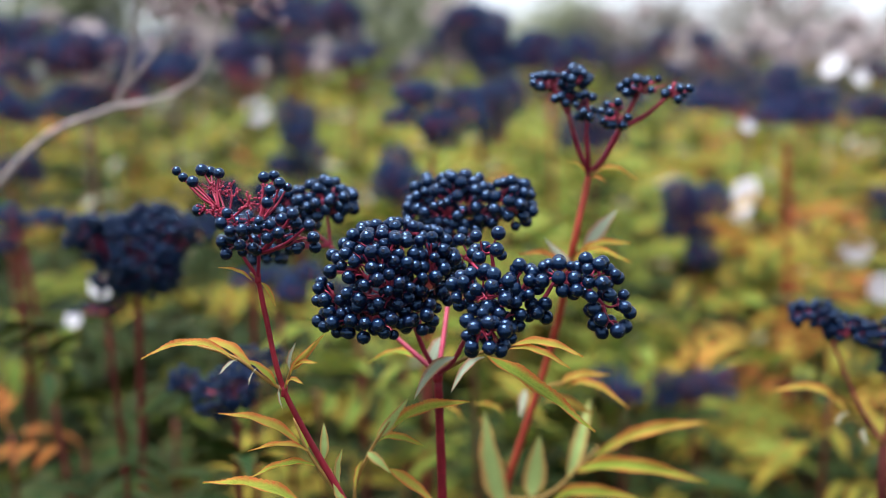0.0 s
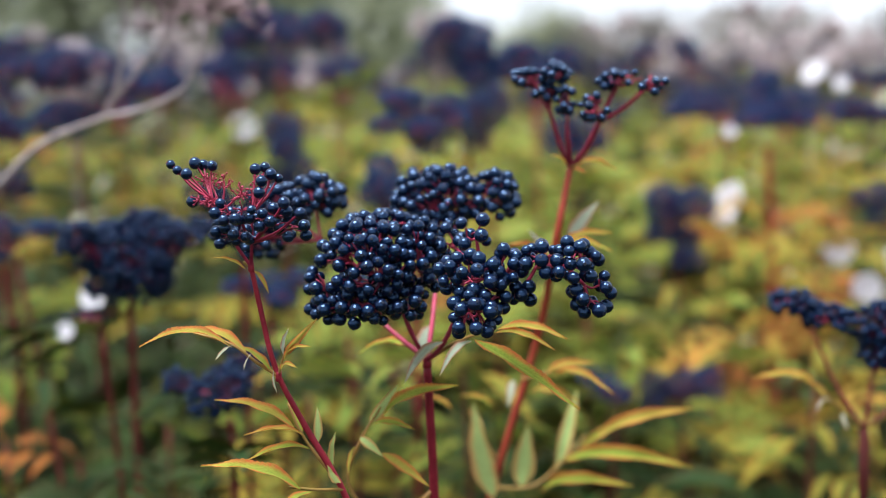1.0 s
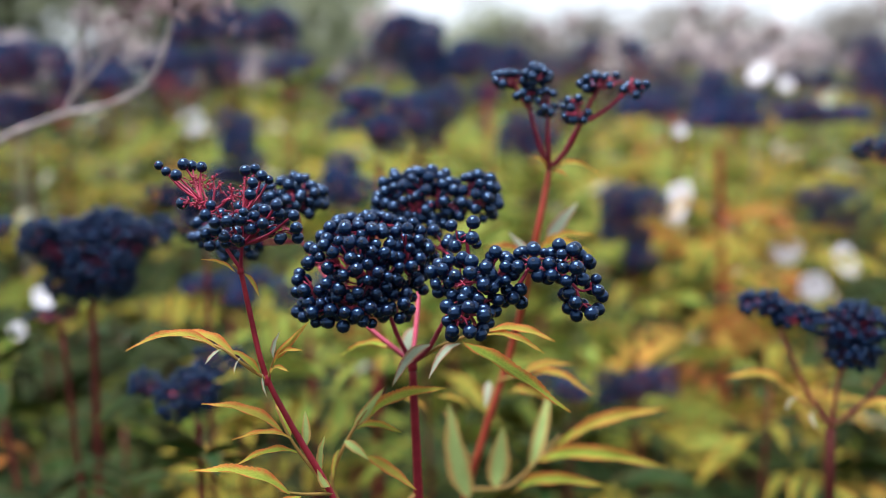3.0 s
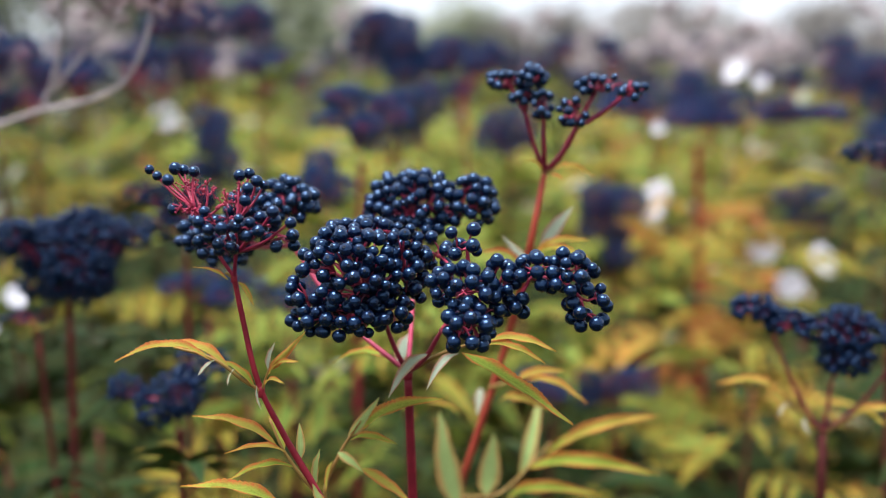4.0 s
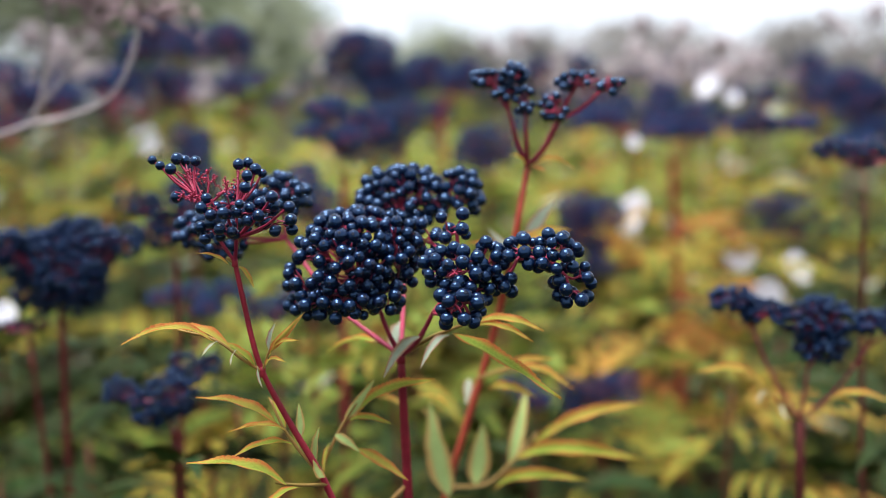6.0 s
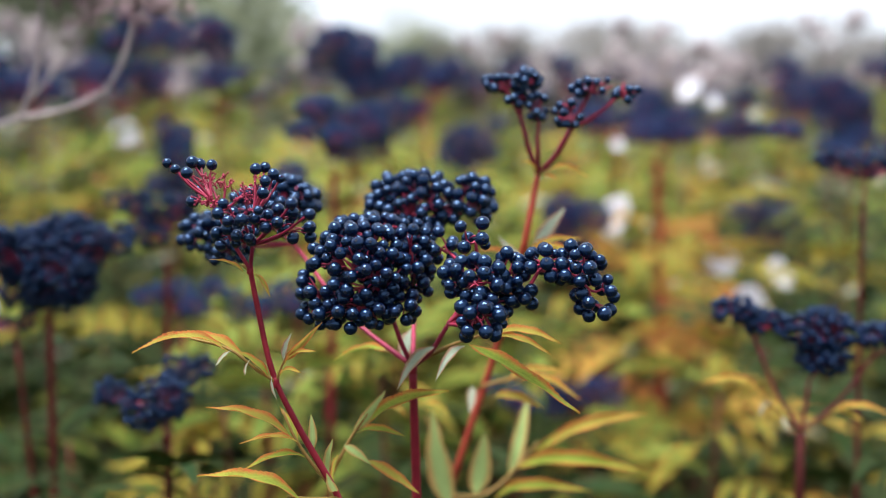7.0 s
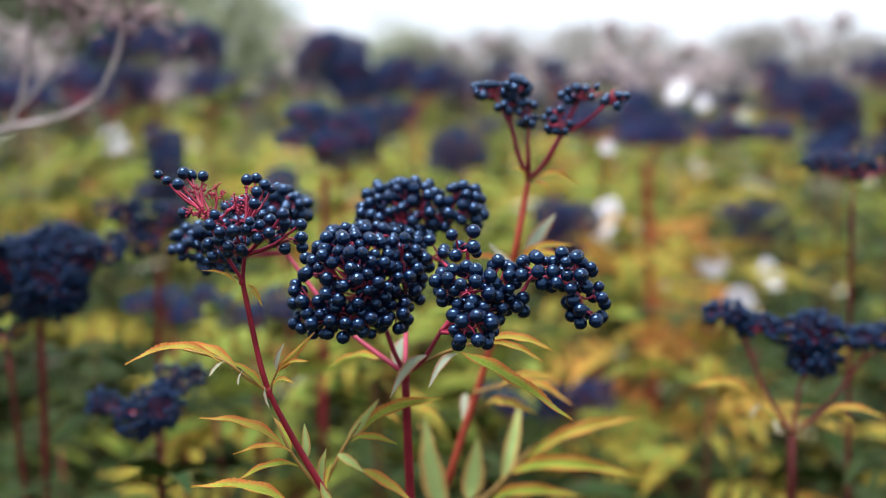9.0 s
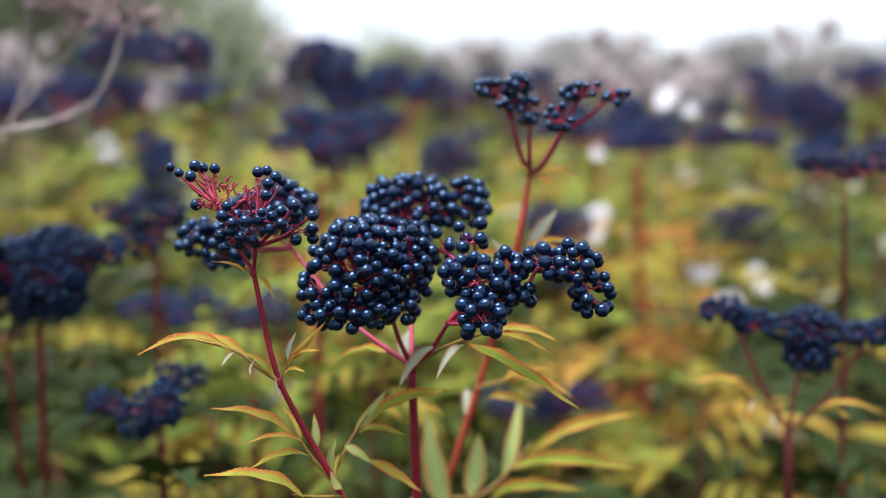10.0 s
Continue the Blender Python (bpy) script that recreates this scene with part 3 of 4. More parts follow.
leaf(main, [NODE, (-0.0202, 0.58, 1.0662), (-0.0297, 0.59, 1.0653)], [
    ((-0.0214, 0.585, 1.0649), (-0.0521, 0.6, 1.0572), LEAF, 1, (0, -0.4, 1), 1.0),
    ((-0.0139, 0.57, 1.0648), (-0.0119, 0.6, 1.0744), LEAF_PALE, 0, (0, -0.9, 0.3), 1.2),
])

# ---- the plant beside it: half-bare cluster ----
side = thing("elderberry_plant", (0.0416, 0.53, 0.0), "elderberry plant with half-bare cluster on a dark red leaning stem", "plant", "elderberry plants")
FORK = (-0.0665, 0.49, 1.1204)
SNODE = (-0.0576, 0.492, 1.0729)
stem(side, [(0.0416, 0.53, 0.0), (0.0066, 0.515, 0.6), (-0.035, 0.5, 1.023), (-0.0502, 0.495, 1.0547), SNODE, (-0.0641, 0.491, 1.1043), FORK], 0.0017, 0.0010, STEM_DARK, "dark wine-red leaning stem", ((SNODE, 0.002), (FORK, 0.0017)))
TINY = (0.0004, 0.0004, 0.0004)
cluster(side, 21, FORK, [
    ((-0.0986, 0.487, 1.1642), TINY),
    ((-0.0937, 0.483, 1.1615), TINY),
    ((-0.0927, 0.481, 1.1584), TINY),
    ((-0.0876, 0.479, 1.1607), TINY),
    ((-0.0893, 0.491, 1.1643), TINY),
    ((-0.0869, 0.495, 1.163), TINY),
    ((-0.0801, 0.487, 1.1632), TINY),
    ((-0.0761, 0.489, 1.1623), TINY),
    ((-0.0862, 0.479, 1.1492), TINY),
    ((-0.0729, 0.477, 1.1487), TINY)
], size=0.0025, fill=1.0, thick=0.55, hub=(-0.0793, 0.484, 1.149), label="few berries on bare pink stalks")
cluster(side, 24, FORK, [
    ((-0.0822, 0.49, 1.1565), (0.0075, 0.0039, 0.0048)),
    ((-0.0806, 0.478, 1.1494), (0.0085, 0.0034, 0.003)),
    ((-0.066, 0.482, 1.1518), (0.0043, 0.0034, 0.0052)),
    ((-0.0737, 0.485, 1.1559), (0.0035, 0.003, 0.0052)),
], size=0.0022, pack=0.6, bare=0.97, thick=0.6, hub=(-0.0754, 0.482, 1.1445), label="bare pink berry stalks")
cluster(side, 22, FORK, [
    ((-0.0638, 0.494, 1.1606), TINY),
    ((-0.0611, 0.498, 1.1611), TINY),
    ((-0.0553, 0.49, 1.1591), TINY),
    ((-0.0537, 0.494, 1.1571), TINY),
    ((-0.0573, 0.484, 1.1566), TINY),
    ((-0.0585, 0.482, 1.1523), TINY)
], size=0.0025, fill=1.0, thick=0.55, hub=(-0.0635, 0.487, 1.1433))
cluster(side, 25, FORK, [((-0.0626, 0.492, 1.153), (0.0053, 0.004, 0.0075))], size=0.0022, pack=0.65, bare=0.97, thick=0.6, hub=(-0.0635, 0.487, 1.1433))
cluster(side, 23, FORK, [
    ((-0.0655, 0.474, 1.1456), (0.0089, 0.0064, 0.0051)),
    ((-0.0703, 0.482, 1.1348), (0.0078, 0.0065, 0.0043)),
    ((-0.0539, 0.48, 1.1414), (0.0103, 0.0077, 0.0047)),
    ((-0.0456, 0.486, 1.1368), (0.007, 0.0057, 0.0052)),
    ((-0.0455, 0.475, 1.1483), TINY),
    ((-0.0383, 0.473, 1.1446), TINY),
    ((-0.0353, 0.475, 1.1412), TINY),
    ((-0.0406, 0.471, 1.1415), TINY),
], size=0.0025, fill=0.8, pack=1.0, bare=0.15, thick=0.7, hub=(-0.0641, 0.486, 1.1308), label="small black berries on crowded red stalks")
leaf(side, [FORK, (-0.0699, 0.49, 1.1222)], [((-0.069, 0.49, 1.1192), (-0.0826, 0.488, 1.1246), LEAF_GOLD, 1, (0, -0.6, 1), 0.8), ((-0.0644, 0.488, 1.1189), (-0.0574, 0.485, 1.1097), LEAF_GOLD, 1, (0.7, -0.6, 0.5), 1.0)])
leaf(side, [SNODE, (-0.064, 0.488, 1.0785), (-0.0735, 0.482, 1.0884), (-0.0895, 0.48, 1.0937)], [
    ((-0.0736, 0.482, 1.0872), (-0.1117, 0.474, 1.0885), LEAF_GOLD, 3, (0, -0.35, 1), 0.75),
    ((-0.0692, 0.486, 1.0845), (-0.101, 0.5, 1.0901), LEAF_GOLD, 1, (0.1, -0.4, 1), 0.9),
    ((-0.06, 0.49, 1.075), (-0.0747, 0.488, 1.0871), LEAF, 1, (0.5, -0.5, 0.8), 1.2),
    ((-0.0727, 0.48, 1.0887), (-0.0765, 0.47, 1.0846), LEAF_PALE, 0, (-0.5, -0.8, 0.4), 1.1),
    ((-0.066, 0.484, 1.0842), (-0.0659, 0.474, 1.0798), LEAF_PALE, 0, (-0.7, -0.7, 0.2), 1.2),
    ((-0.0588, 0.49, 1.0758), (-0.0557, 0.484, 1.0676), LEAF_PALE, 0, (-0.8, -0.6, 0.1), 1.0),
], 0.0009)
leaf(side, [SNODE, (-0.0537, 0.488, 1.0813), (-0.0502, 0.484, 1.0876)], [
    ((-0.0527, 0.488, 1.083), (-0.0354, 0.48, 1.1006), LEAF_GOLD, 1, (0.5, -0.7, 0.5), 0.7),
    ((-0.0529, 0.486, 1.0835), (-0.0478, 0.48, 1.0961), LEAF_PALE, 0, (-0.5, -0.9, 0.2), 1.1),
    ((-0.0525, 0.486, 1.0814), (-0.0372, 0.475, 1.0896), LEAF_GOLD, 1, (0, -0.4, 1), 0.8),
    ((-0.0549, 0.488, 1.0765), (-0.0433, 0.475, 1.0807), LEAF_GOLD, 1, (0, -0.4, 1), 0.8),
], 0.0006)
leaf(side, [(-0.0364, 0.5, 1.0249), (-0.0462, 0.5, 1.0373), (-0.0522, 0.5, 1.0469), (-0.0575, 0.502, 1.0583)], [
    ((-0.0546, 0.5, 1.048), (-0.0885, 0.495, 1.0606), LEAF_GOLD, 1, (0, -0.55, 1), 0.9),
    ((-0.0502, 0.5, 1.0445), (-0.072, 0.485, 1.0482), LEAF_GOLD, 1, (0, -0.5, 1), 0.8),
    ((-0.0475, 0.5, 1.0384), (-0.0707, 0.48, 1.0379), LEAF, 1, (0, -0.5, 1), 0.9),
    ((-0.051, 0.5, 1.0457), (-0.0603, 0.51, 1.057), LEAF, 0, (0.8, -0.6, 0.3), 1.0),
], 0.0009)
leaf(side, [(-0.0378, 0.5, 1.0278), (-0.0445, 0.51, 1.0339)], [
    ((-0.046, 0.505, 1.0393), (-0.0469, 0.51, 1.0544), LEAF_GREEN, 0, (0.6, -0.8, 0.1), 1.2),
    ((-0.0393, 0.505, 1.0297), (-0.0358, 0.5, 1.0463), LEAF_GREEN, 0, (-0.5, -0.8, 0.1), 1.3),
    ((-0.035, 0.5, 1.023), (-0.037, 0.49, 1.0349), LEAF_GREEN, 0, (0, -0.9, 0.3), 1.2),
], 0.0007)
leaf(side, [(-0.0336, 0.5, 1.0206), (-0.0447, 0.49, 1.0237), (-0.0527, 0.485, 1.0263)], [
    ((-0.0479, 0.485, 1.0254), (-0.0859, 0.47, 1.0391), LEAF, 1, (0, -0.5, 1), 1.0),
    ((-0.043, 0.485, 1.0245), (-0.0574, 0.47, 1.0162), LEAF, 1, (0, -0.5, 1), 1.0),
], 0.0009)

# ---- the tall slender plant behind ----
tall = thing("elderberry_plant", (-0.0372, 0.8, 0.0), "tall slender elderberry plant with two small clusters, brick-red stem", "plant", "elderberry plants")
TNODE = (0.0502, 0.6850, 1.1452)
stem(tall, [(-0.0372, 0.8, 0.0), (-0.0217, 0.7585, 0.8850), (-0.0063, 0.7347, 0.9399), (0.0296, 0.7119, 1.0540), (0.0438, 0.6770, 1.1123), TNODE], 0.0027, 0.0017, STEM_RED, "brick-red slender stem", ((TNODE, 0.0022),))
cluster(tall, 31, TNODE, [
    ((0.0306, 0.6720, 1.1953), (0.0103, 0.0088, 0.0044)),
    ((0.0427, 0.6700, 1.1972), (0.0088, 0.0087, 0.0056)),
    ((0.0400, 0.6680, 1.1873), (0.0068, 0.0067, 0.0039)),
], size=0.0025, fill=1.4, pack=0.84, bare=0.3, thick=1.25, core=True, hub=(0.0405, 0.6720, 1.1784), label="small flat cluster on pink stalks")
cluster(tall, 33, TNODE, [((0.0500, 0.6650, 1.1815), (0.0050, 0.0060, 0.0087))], size=0.0025, fill=1.4, pack=0.84, bare=0.3, thick=1.25, core=True, hub=(0.0502, 0.6700, 1.1687))
cluster(tall, 32, TNODE, [
    ((0.0657, 0.6550, 1.1787), (0.0074, 0.0073, 0.0078)),
    ((0.0796, 0.6600, 1.1927), (0.0121, 0.0086, 0.0047)),
    ((0.0951, 0.6600, 1.1894), (0.0087, 0.0079, 0.0055)),
], size=0.0025, fill=1.4, pack=0.84, bare=0.5, thick=1.5, core=True, hub=(0.0681, 0.6650, 1.1708), label="small flat cluster on pink stalks")
leaf(tall, [TNODE, (0.0577, 0.6700, 1.1488)], [((0.0537, 0.6720, 1.1456), (0.0772, 0.6600, 1.1449), LEAF_GOLD, 3, (0, -0.5, 1), 1.3), ((0.0495, 0.6720, 1.1468), (0.0408, 0.6600, 1.1537), LEAF_GOLD, 1, (-0.3, -0.5, 1), 1.0), ((0.0527, 0.6700, 1.1446), (0.0613, 0.6600, 1.1434), LEAF_RUST, 1, (0, -0.5, 1), 1.0)])
leaf(tall, [(0.0413, 0.6780, 1.0997), (0.0466, 0.6800, 1.1057)], [
    ((0.0481, 0.6800, 1.1042), (0.0655, 0.6900, 1.1257), LEAF_PALE, 0, (0.3, -0.6, 0.75), 1.4),
    ((0.0439, 0.6760, 1.1001), (0.0747, 0.6600, 1.1114), LEAF_GOLD, 1, (0, -0.5, 1), 0.8),
    ((0.0424, 0.6760, 1.0954), (0.0747, 0.6500, 1.1028), LEAF, 3, (0, -0.5, 1), 0.9),
    ((0.0406, 0.6780, 1.0982), (0.0278, 0.6700, 1.1124), LEAF_PALE, 0, (-0.3, -0.9, 0.2), 1.1),
    ((0.0378, 0.6760, 1.0891), (0.0163, 0.6500, 1.1060), LEAF_RUST, 3, (0, -0.5, 1), 0.9),
])
TN2 = (0.0155, 0.7172, 1.0148)
leaf(tall, [TN2, (0.0308, 0.7014, 1.0231), (0.0463, 0.6909, 1.0299)], [
    ((0.0308, 0.7014, 1.0198), (0.0624, 0.6857, 1.0335), LEAF_GOLD, 1, (0, -0.5, 1), 1.0),
    ((0.0362, 0.6962, 1.0214), (0.0736, 0.6699, 1.0195), LEAF_GOLD, 3, (0, -0.5, 1), 0.9),
    ((0.0212, 0.7119, 1.0080), (0.0531, 0.6857, 1.0104), LEAF_GOLD, 1, (0, -0.5, 1), 0.9),
    ((0.0112, 0.7119, 1.0161), (0.0102, 0.6962, 1.0036), LEAF_PALE, 0, (0, -0.9, 0.2), 1.4),
])
leaf(tall, [(-0.0032, 0.7493, 0.9540), (-0.0129, 0.7328, 0.9699), (-0.0187, 0.7273, 0.9928)], [
    ((-0.0052, 0.7273, 0.9362), (-0.0139, 0.7163, 1.0005), LEAF_GREEN, 0, (-0.1, -1, 0.15), 1.15),
    ((0.0107, 0.7383, 0.9404), (0.0176, 0.7273, 0.9840), LEAF_GREEN, 0, (0.3, -1, 0.1), 1.5),
    ((-0.0303, 0.7328, 0.9889), (-0.0490, 0.7218, 1.0030), LEAF_GOLD, 1, (0, -0.5, 1), 1.0),
    ((-0.0058, 0.7438, 0.9885), (-0.0239, 0.7273, 1.0015), LEAF, 1, (0, -0.5, 1), 1.0),
])
leaf(tall, [(-0.0073, 0.7407, 0.9376), (0.0167, 0.7462, 0.9379), (0.0403, 0.7571, 0.9575), (0.0504, 0.7625, 0.9674)], [
    ((0.0474, 0.7571, 0.9616), (0.0728, 0.7679, 0.9796), LEAF, 0, (0.3, -0.8, 0.4), 0.68),
    ((0.0561, 0.7571, 0.9658), (0.1180, 0.7462, 0.9910), LEAF_GOLD, 1, (0.1, -0.6, 0.8), 0.71),
    ((0.0350, 0.7571, 0.9514), (0.1174, 0.7353, 0.9567), LEAF, 1, (0, -0.6, 0.8), 0.64),
    ((0.0315, 0.7571, 0.9459), (0.0435, 0.7788, 0.9935), LEAF_GREEN, 0, (0.2, -0.9, 0.1), 0.83),
    ((0.0220, 0.7462, 0.9345), (0.0822, 0.7136, 0.9513), LEAF, 1, (0, -0.6, 0.9), 0.68),
])

# ---- nearer neighbours, a little out of focus ----
right = thing("elderberry_plant", (0.2294, 0.85, 0.0), "elderberry plant with three dense blue-black clusters on forked stems", "plant", "elderberry plants")
RF = (0.229, 0.825, 0.9576)
stem(right, [(RF[0] + 0.012, 0.85, 0.0), (RF[0] + 0.005, 0.84, RF[2] - 0.3), RF, ], 0.0046, 0.0033, STEM_BROWN, nodes=((RF, 0.0038),))
cluster(right, 41, RF, [((0.1821, 0.82, 1.0438), (0.0158, 0.0151, 0.0075)), ((0.2037, 0.815, 1.035), (0.0165, 0.015, 0.0082))], size=0.003, pack=0.96, core=True, coarse=True, thick=1.1, hub=(0.1953, 0.82, 1.0244), label="flat blue-black berry cluster")
cluster(right, 42, RF, [((0.2406, 0.825, 1.0282), (0.022, 0.0209, 0.0152)), ((0.2417, 0.82, 1.0107), (0.0166, 0.017, 0.0128))], size=0.003, pack=0.96, core=True, coarse=True, thick=1.1, hub=(0.2337, 0.825, 0.9939), label="domed blue-black berry cluster")
cluster(right, 43, RF, [((0.2781, 0.82, 1.026), (0.017, 0.017, 0.0075)), ((0.2979, 0.82, 1.0297), (0.0151, 0.0151, 0.0083))], size=0.003, pack=0.96, core=True, coarse=True, thick=1.1, hub=(0.2729, 0.82, 1.0106), label="flat blue-black berry cluster")
leaf(right, [RF, (0.2136, 0.815, 0.973), (0.1934, 0.805, 0.9912)], [
    ((0.1997, 0.81, 0.9841), (0.1543, 0.79, 0.9996), LEAF_GOLD, 3, (0, -0.5, 1), 0.9),
    ((0.2035, 0.81, 0.9822), (0.1894, 0.83, 0.9887), LEAF_GOLD, 1, (0, -0.5, 1), 1.0),
    ((0.2053, 0.81, 0.9814), (0.195, 0.79, 0.978), LEAF_PALE, 1, (-0.5, -0.7, 0.5), 1.0),
    ((0.2147, 0.81, 0.9725), (0.215, 0.79, 0.9667), LEAF_PALE, 1, (-0.5, -0.7, 0.5), 1.0),
])
leaf(right, [RF, (0.2433, 0.815, 0.9712), (0.2592, 0.805, 0.9836)], [
    ((0.2422, 0.81, 0.9726), (0.2825, 0.79, 0.9783), LEAF_GOLD, 3, (0, -0.5, 1), 0.9),
    ((0.2495, 0.81, 0.9753), (0.2613, 0.79, 0.9745), LEAF, 1, (0, -0.5, 1), 0.9),
])

FIELD = (LEAF_FIELD, LEAF_LIME, LEAF_FIELD_SHADED, LEAF_LIME)
LCN = (-0.3436, 0.9317, 1.0162)
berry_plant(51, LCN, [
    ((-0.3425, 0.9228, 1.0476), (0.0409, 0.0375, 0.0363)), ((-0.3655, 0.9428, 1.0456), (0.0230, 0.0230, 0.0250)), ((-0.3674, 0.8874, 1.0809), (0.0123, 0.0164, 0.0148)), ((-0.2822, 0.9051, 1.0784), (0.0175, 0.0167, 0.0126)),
], (LCN[0], 0.96, 0), "elderberry plant with big domed blue-black cluster on red stem", STEM_BROWN, 0.0042, True, 4, 0.17, (LEAF_FIELD_SHADED,), berry=0.0034, top=0.12, low=0.5)
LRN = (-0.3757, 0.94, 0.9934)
berry_plant(52, LRN, [((-0.3889, 0.94, 1.0077), (0.013, 0.0095, 0.0043)), ((-0.3591, 0.93, 1.0129), (0.0086, 0.0086, 0.0052))], (LRN[0] + 0.02, 0.97, 0), "thin elderberry plant with a nearly bare red cluster", STEM_BROWN, 0.003, True, 3, 0.14, (LEAF_FIELD_SHADED,), berry=0.0024, bare=0.5, fill=0.5, top=0.03, low=0.4)
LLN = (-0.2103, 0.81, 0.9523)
berry_plant(53, LLN, [((-0.2481, 0.81, 0.982), (0.0104, 0.0086, 0.0112)), ((-0.2116, 0.8, 0.9855), (0.0176, 0.0165, 0.0191)), ((-0.1977, 0.82, 0.9955), (0.0136, 0.0099, 0.0113))], (LLN[0] - 0.01, 0.84, 0), "low elderberry plant with a dark three-lobed berry cluster", STEM_BROWN, 0.0034, True, 3, 0.13, (LEAF_FIELD_SHADED,), berry=0.0028, top=0.05, low=0.4)
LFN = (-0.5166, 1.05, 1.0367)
berry_plant(54, LFN, [((-0.5295, 1.05, 1.0637), (0.0146, 0.0109, 0.0126)), ((-0.4965, 1.05, 1.0695), (0.0165, 0.0109, 0.0107)), ((-0.5429, 1.05, 1.0444), (0.0146, 0.0109, 0.0126))], (LFN[0] + 0.16, 1.0, 0), "leaning elderberry plant with small dark clusters", STEM_BROWN, 0.003, False, 3, 0.14, (LEAF_FIELD_SHADED,))
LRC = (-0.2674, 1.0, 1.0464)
berry_plant(55, LRC, [((-0.296, 1.0, 1.1006), (0.0162, 0.013, 0.0095)), ((-0.2642, 1.0, 1.0922), (0.0219, 0.0175, 0.0143)), ((-0.2711, 0.98, 1.0756), (0.0172, 0.0137, 0.0086)), ((-0.2601, 1.03, 1.0953), (0.0124, 0.0099, 0.0095))], (LRC[0], 1.03, 0), "elderberry plant with a sparse reddish cluster", STEM_BROWN, 0.003, True, 3, 0.15, (LEAF_FIELD_SHADED,), berry=0.0029, bare=0.3, top=0.12)
RRN = (0.2987, 0.95, 1.1013)
berry_plant(56, RRN, [((0.2763, 0.95, 1.1374), (0.0145, 0.0101, 0.0059)), ((0.2954, 0.93, 1.134), (0.0163, 0.0114, 0.0082)), ((0.3296, 0.96, 1.1349), (0.0163, 0.0114, 0.0068)), ((0.3049, 0.98, 1.1369), (0.0136, 0.0095, 0.0054))], (RRN[0] + 0.02, 0.97, 0), "tall elderberry plant with a flat dark cluster on red stalks", STEM_BROWN, 0.0024, True, 3, 0.13, (LEAF_LIME, LEAF_FIELD_SHADED), berry=0.0028, bare=0.2, top=0.2, low=0.5)
MDN = (-0.1695, 1.28, 1.1022)
berry_plant(57, MDN, [((-0.1929, 1.28, 1.1775), (0.0417, 0.0298, 0.0107)), ((-0.1795, 1.26, 1.1484), (0.0328, 0.0293, 0.0141)), ((-0.1512, 1.3, 1.1585), (0.0303, 0.0303, 0.0206)), ((-0.1536, 1.28, 1.1323), (0.0238, 0.0238, 0.0155))], (MDN[0], 1.3, 0), "elderberry plant with a tiered reddish-black cluster", STEM_DARK, 0.0046, False, 6, 0.17, FIELD, bare=0.12)
MD2 = (-0.2516, 1.45, 1.0113)
berry_plant(58, MD2, [((-0.247, 1.45, 1.0638), (0.0298, 0.0305, 0.0312))], (MD2[0], 1.47, 0), "elderberry plant with a round dark cluster", STEM_BROWN, 0.004, False, 6, 0.17, FIELD)
MD3 = (-0.1771, 1.8, 1.0342)
berry_plant(59, MD3, [((-0.1765, 1.8, 1.1189), (0.0287, 0.038, 0.0591))], (MD3[0], 1.85, 0), "elderberry plant with a long dark cluster", STEM_BROWN, 0.004, False, 6, 0.2, FIELD)
MD4 = (-0.5733, 2, 0.9933)
berry_plant(60, MD4, [((-0.5746, 2, 1.1013), (0.0319, 0.0423, 0.0564)), ((-0.5664, 2, 1.0426), (0.0423, 0.0423, 0.0282))], (MD4[0], 2.0, 0), "elderberry plant with a long dark cluster", STEM_BROWN, 0.004, False, 6, 0.2, (LEAF_FIELD_SHADED, LEAF_FIELD_SHADED, LEAF_LIME))
MD5 = (0.1037, 1.9, 0.8939)
berry_plant(61, MD5, [((0.0981, 1.9, 0.9735), (0.0464, 0.0446, 0.041)), ((0.1246, 1.9, 0.9209), (0.0268, 0.0268, 0.0268))], (MD5[0], 1.93, 0), "elderberry plant with a round dark cluster", STEM_BROWN, 0.004, False, 5, 0.2, FIELD)
BDN = (0.2578, 2.15, 1.0593)
berry_plant(62, BDN, [((0.1366, 2.15, 1.1321), (0.0627, 0.0556, 0.0160)), ((0.2523, 2.12, 1.1174), (0.0658, 0.0548, 0.0220)), ((0.2812, 2.15, 1.1373), (0.0607, 0.0556, 0.0150)), ((0.3728, 2.15, 1.1291), (0.0627, 0.0556, 0.0190)), ((0.4580, 2.17, 1.1250), (0.0500, 0.0456, 0.0170))], (BDN[0], 2.2, 0), "tall elderberry plant with broad flat dark cluster, rusty stem", STEM_RED, 0.0085, False, 8, 0.24, (LEAF_FIELD, LEAF_GOLD, LEAF_RUST))
MD6 = (-0.3187, 1.2, 0.9478)
berry_plant(63, MD6, [((-0.3424, 1.2, 0.9835), (0.0223, 0.0143, 0.0134)), ((-0.3019, 1.2, 0.9814), (0.0246, 0.0165, 0.0167))], (MD6[0], 1.22, 0), "elderberry plant with a low dark cluster", STEM_BROWN, 0.0034, False, 4, 0.16, (LEAF_FIELD_SHADED, LEAF_FIELD))
TLN = (-0.8194, 1.75, 1.0891)
berry_plant(64, TLN, [((-0.9026, 1.75, 1.2219), (0.0492, 0.041, 0.0246)), ((-0.8055, 1.75, 1.229), (0.0574, 0.0492, 0.0361)), ((-0.7131, 1.75, 1.1932), (0.041, 0.0369, 0.0246)), ((-0.8327, 1.72, 1.1476), (0.0564, 0.0403, 0.0274))], (TLN[0], 1.8, 0), "tall elderberry plant with a wide dark cluster", STEM_BROWN, 0.005, False, 7, 0.24, FIELD)
TL2 = (-0.8732, 1.6, 1.0332)
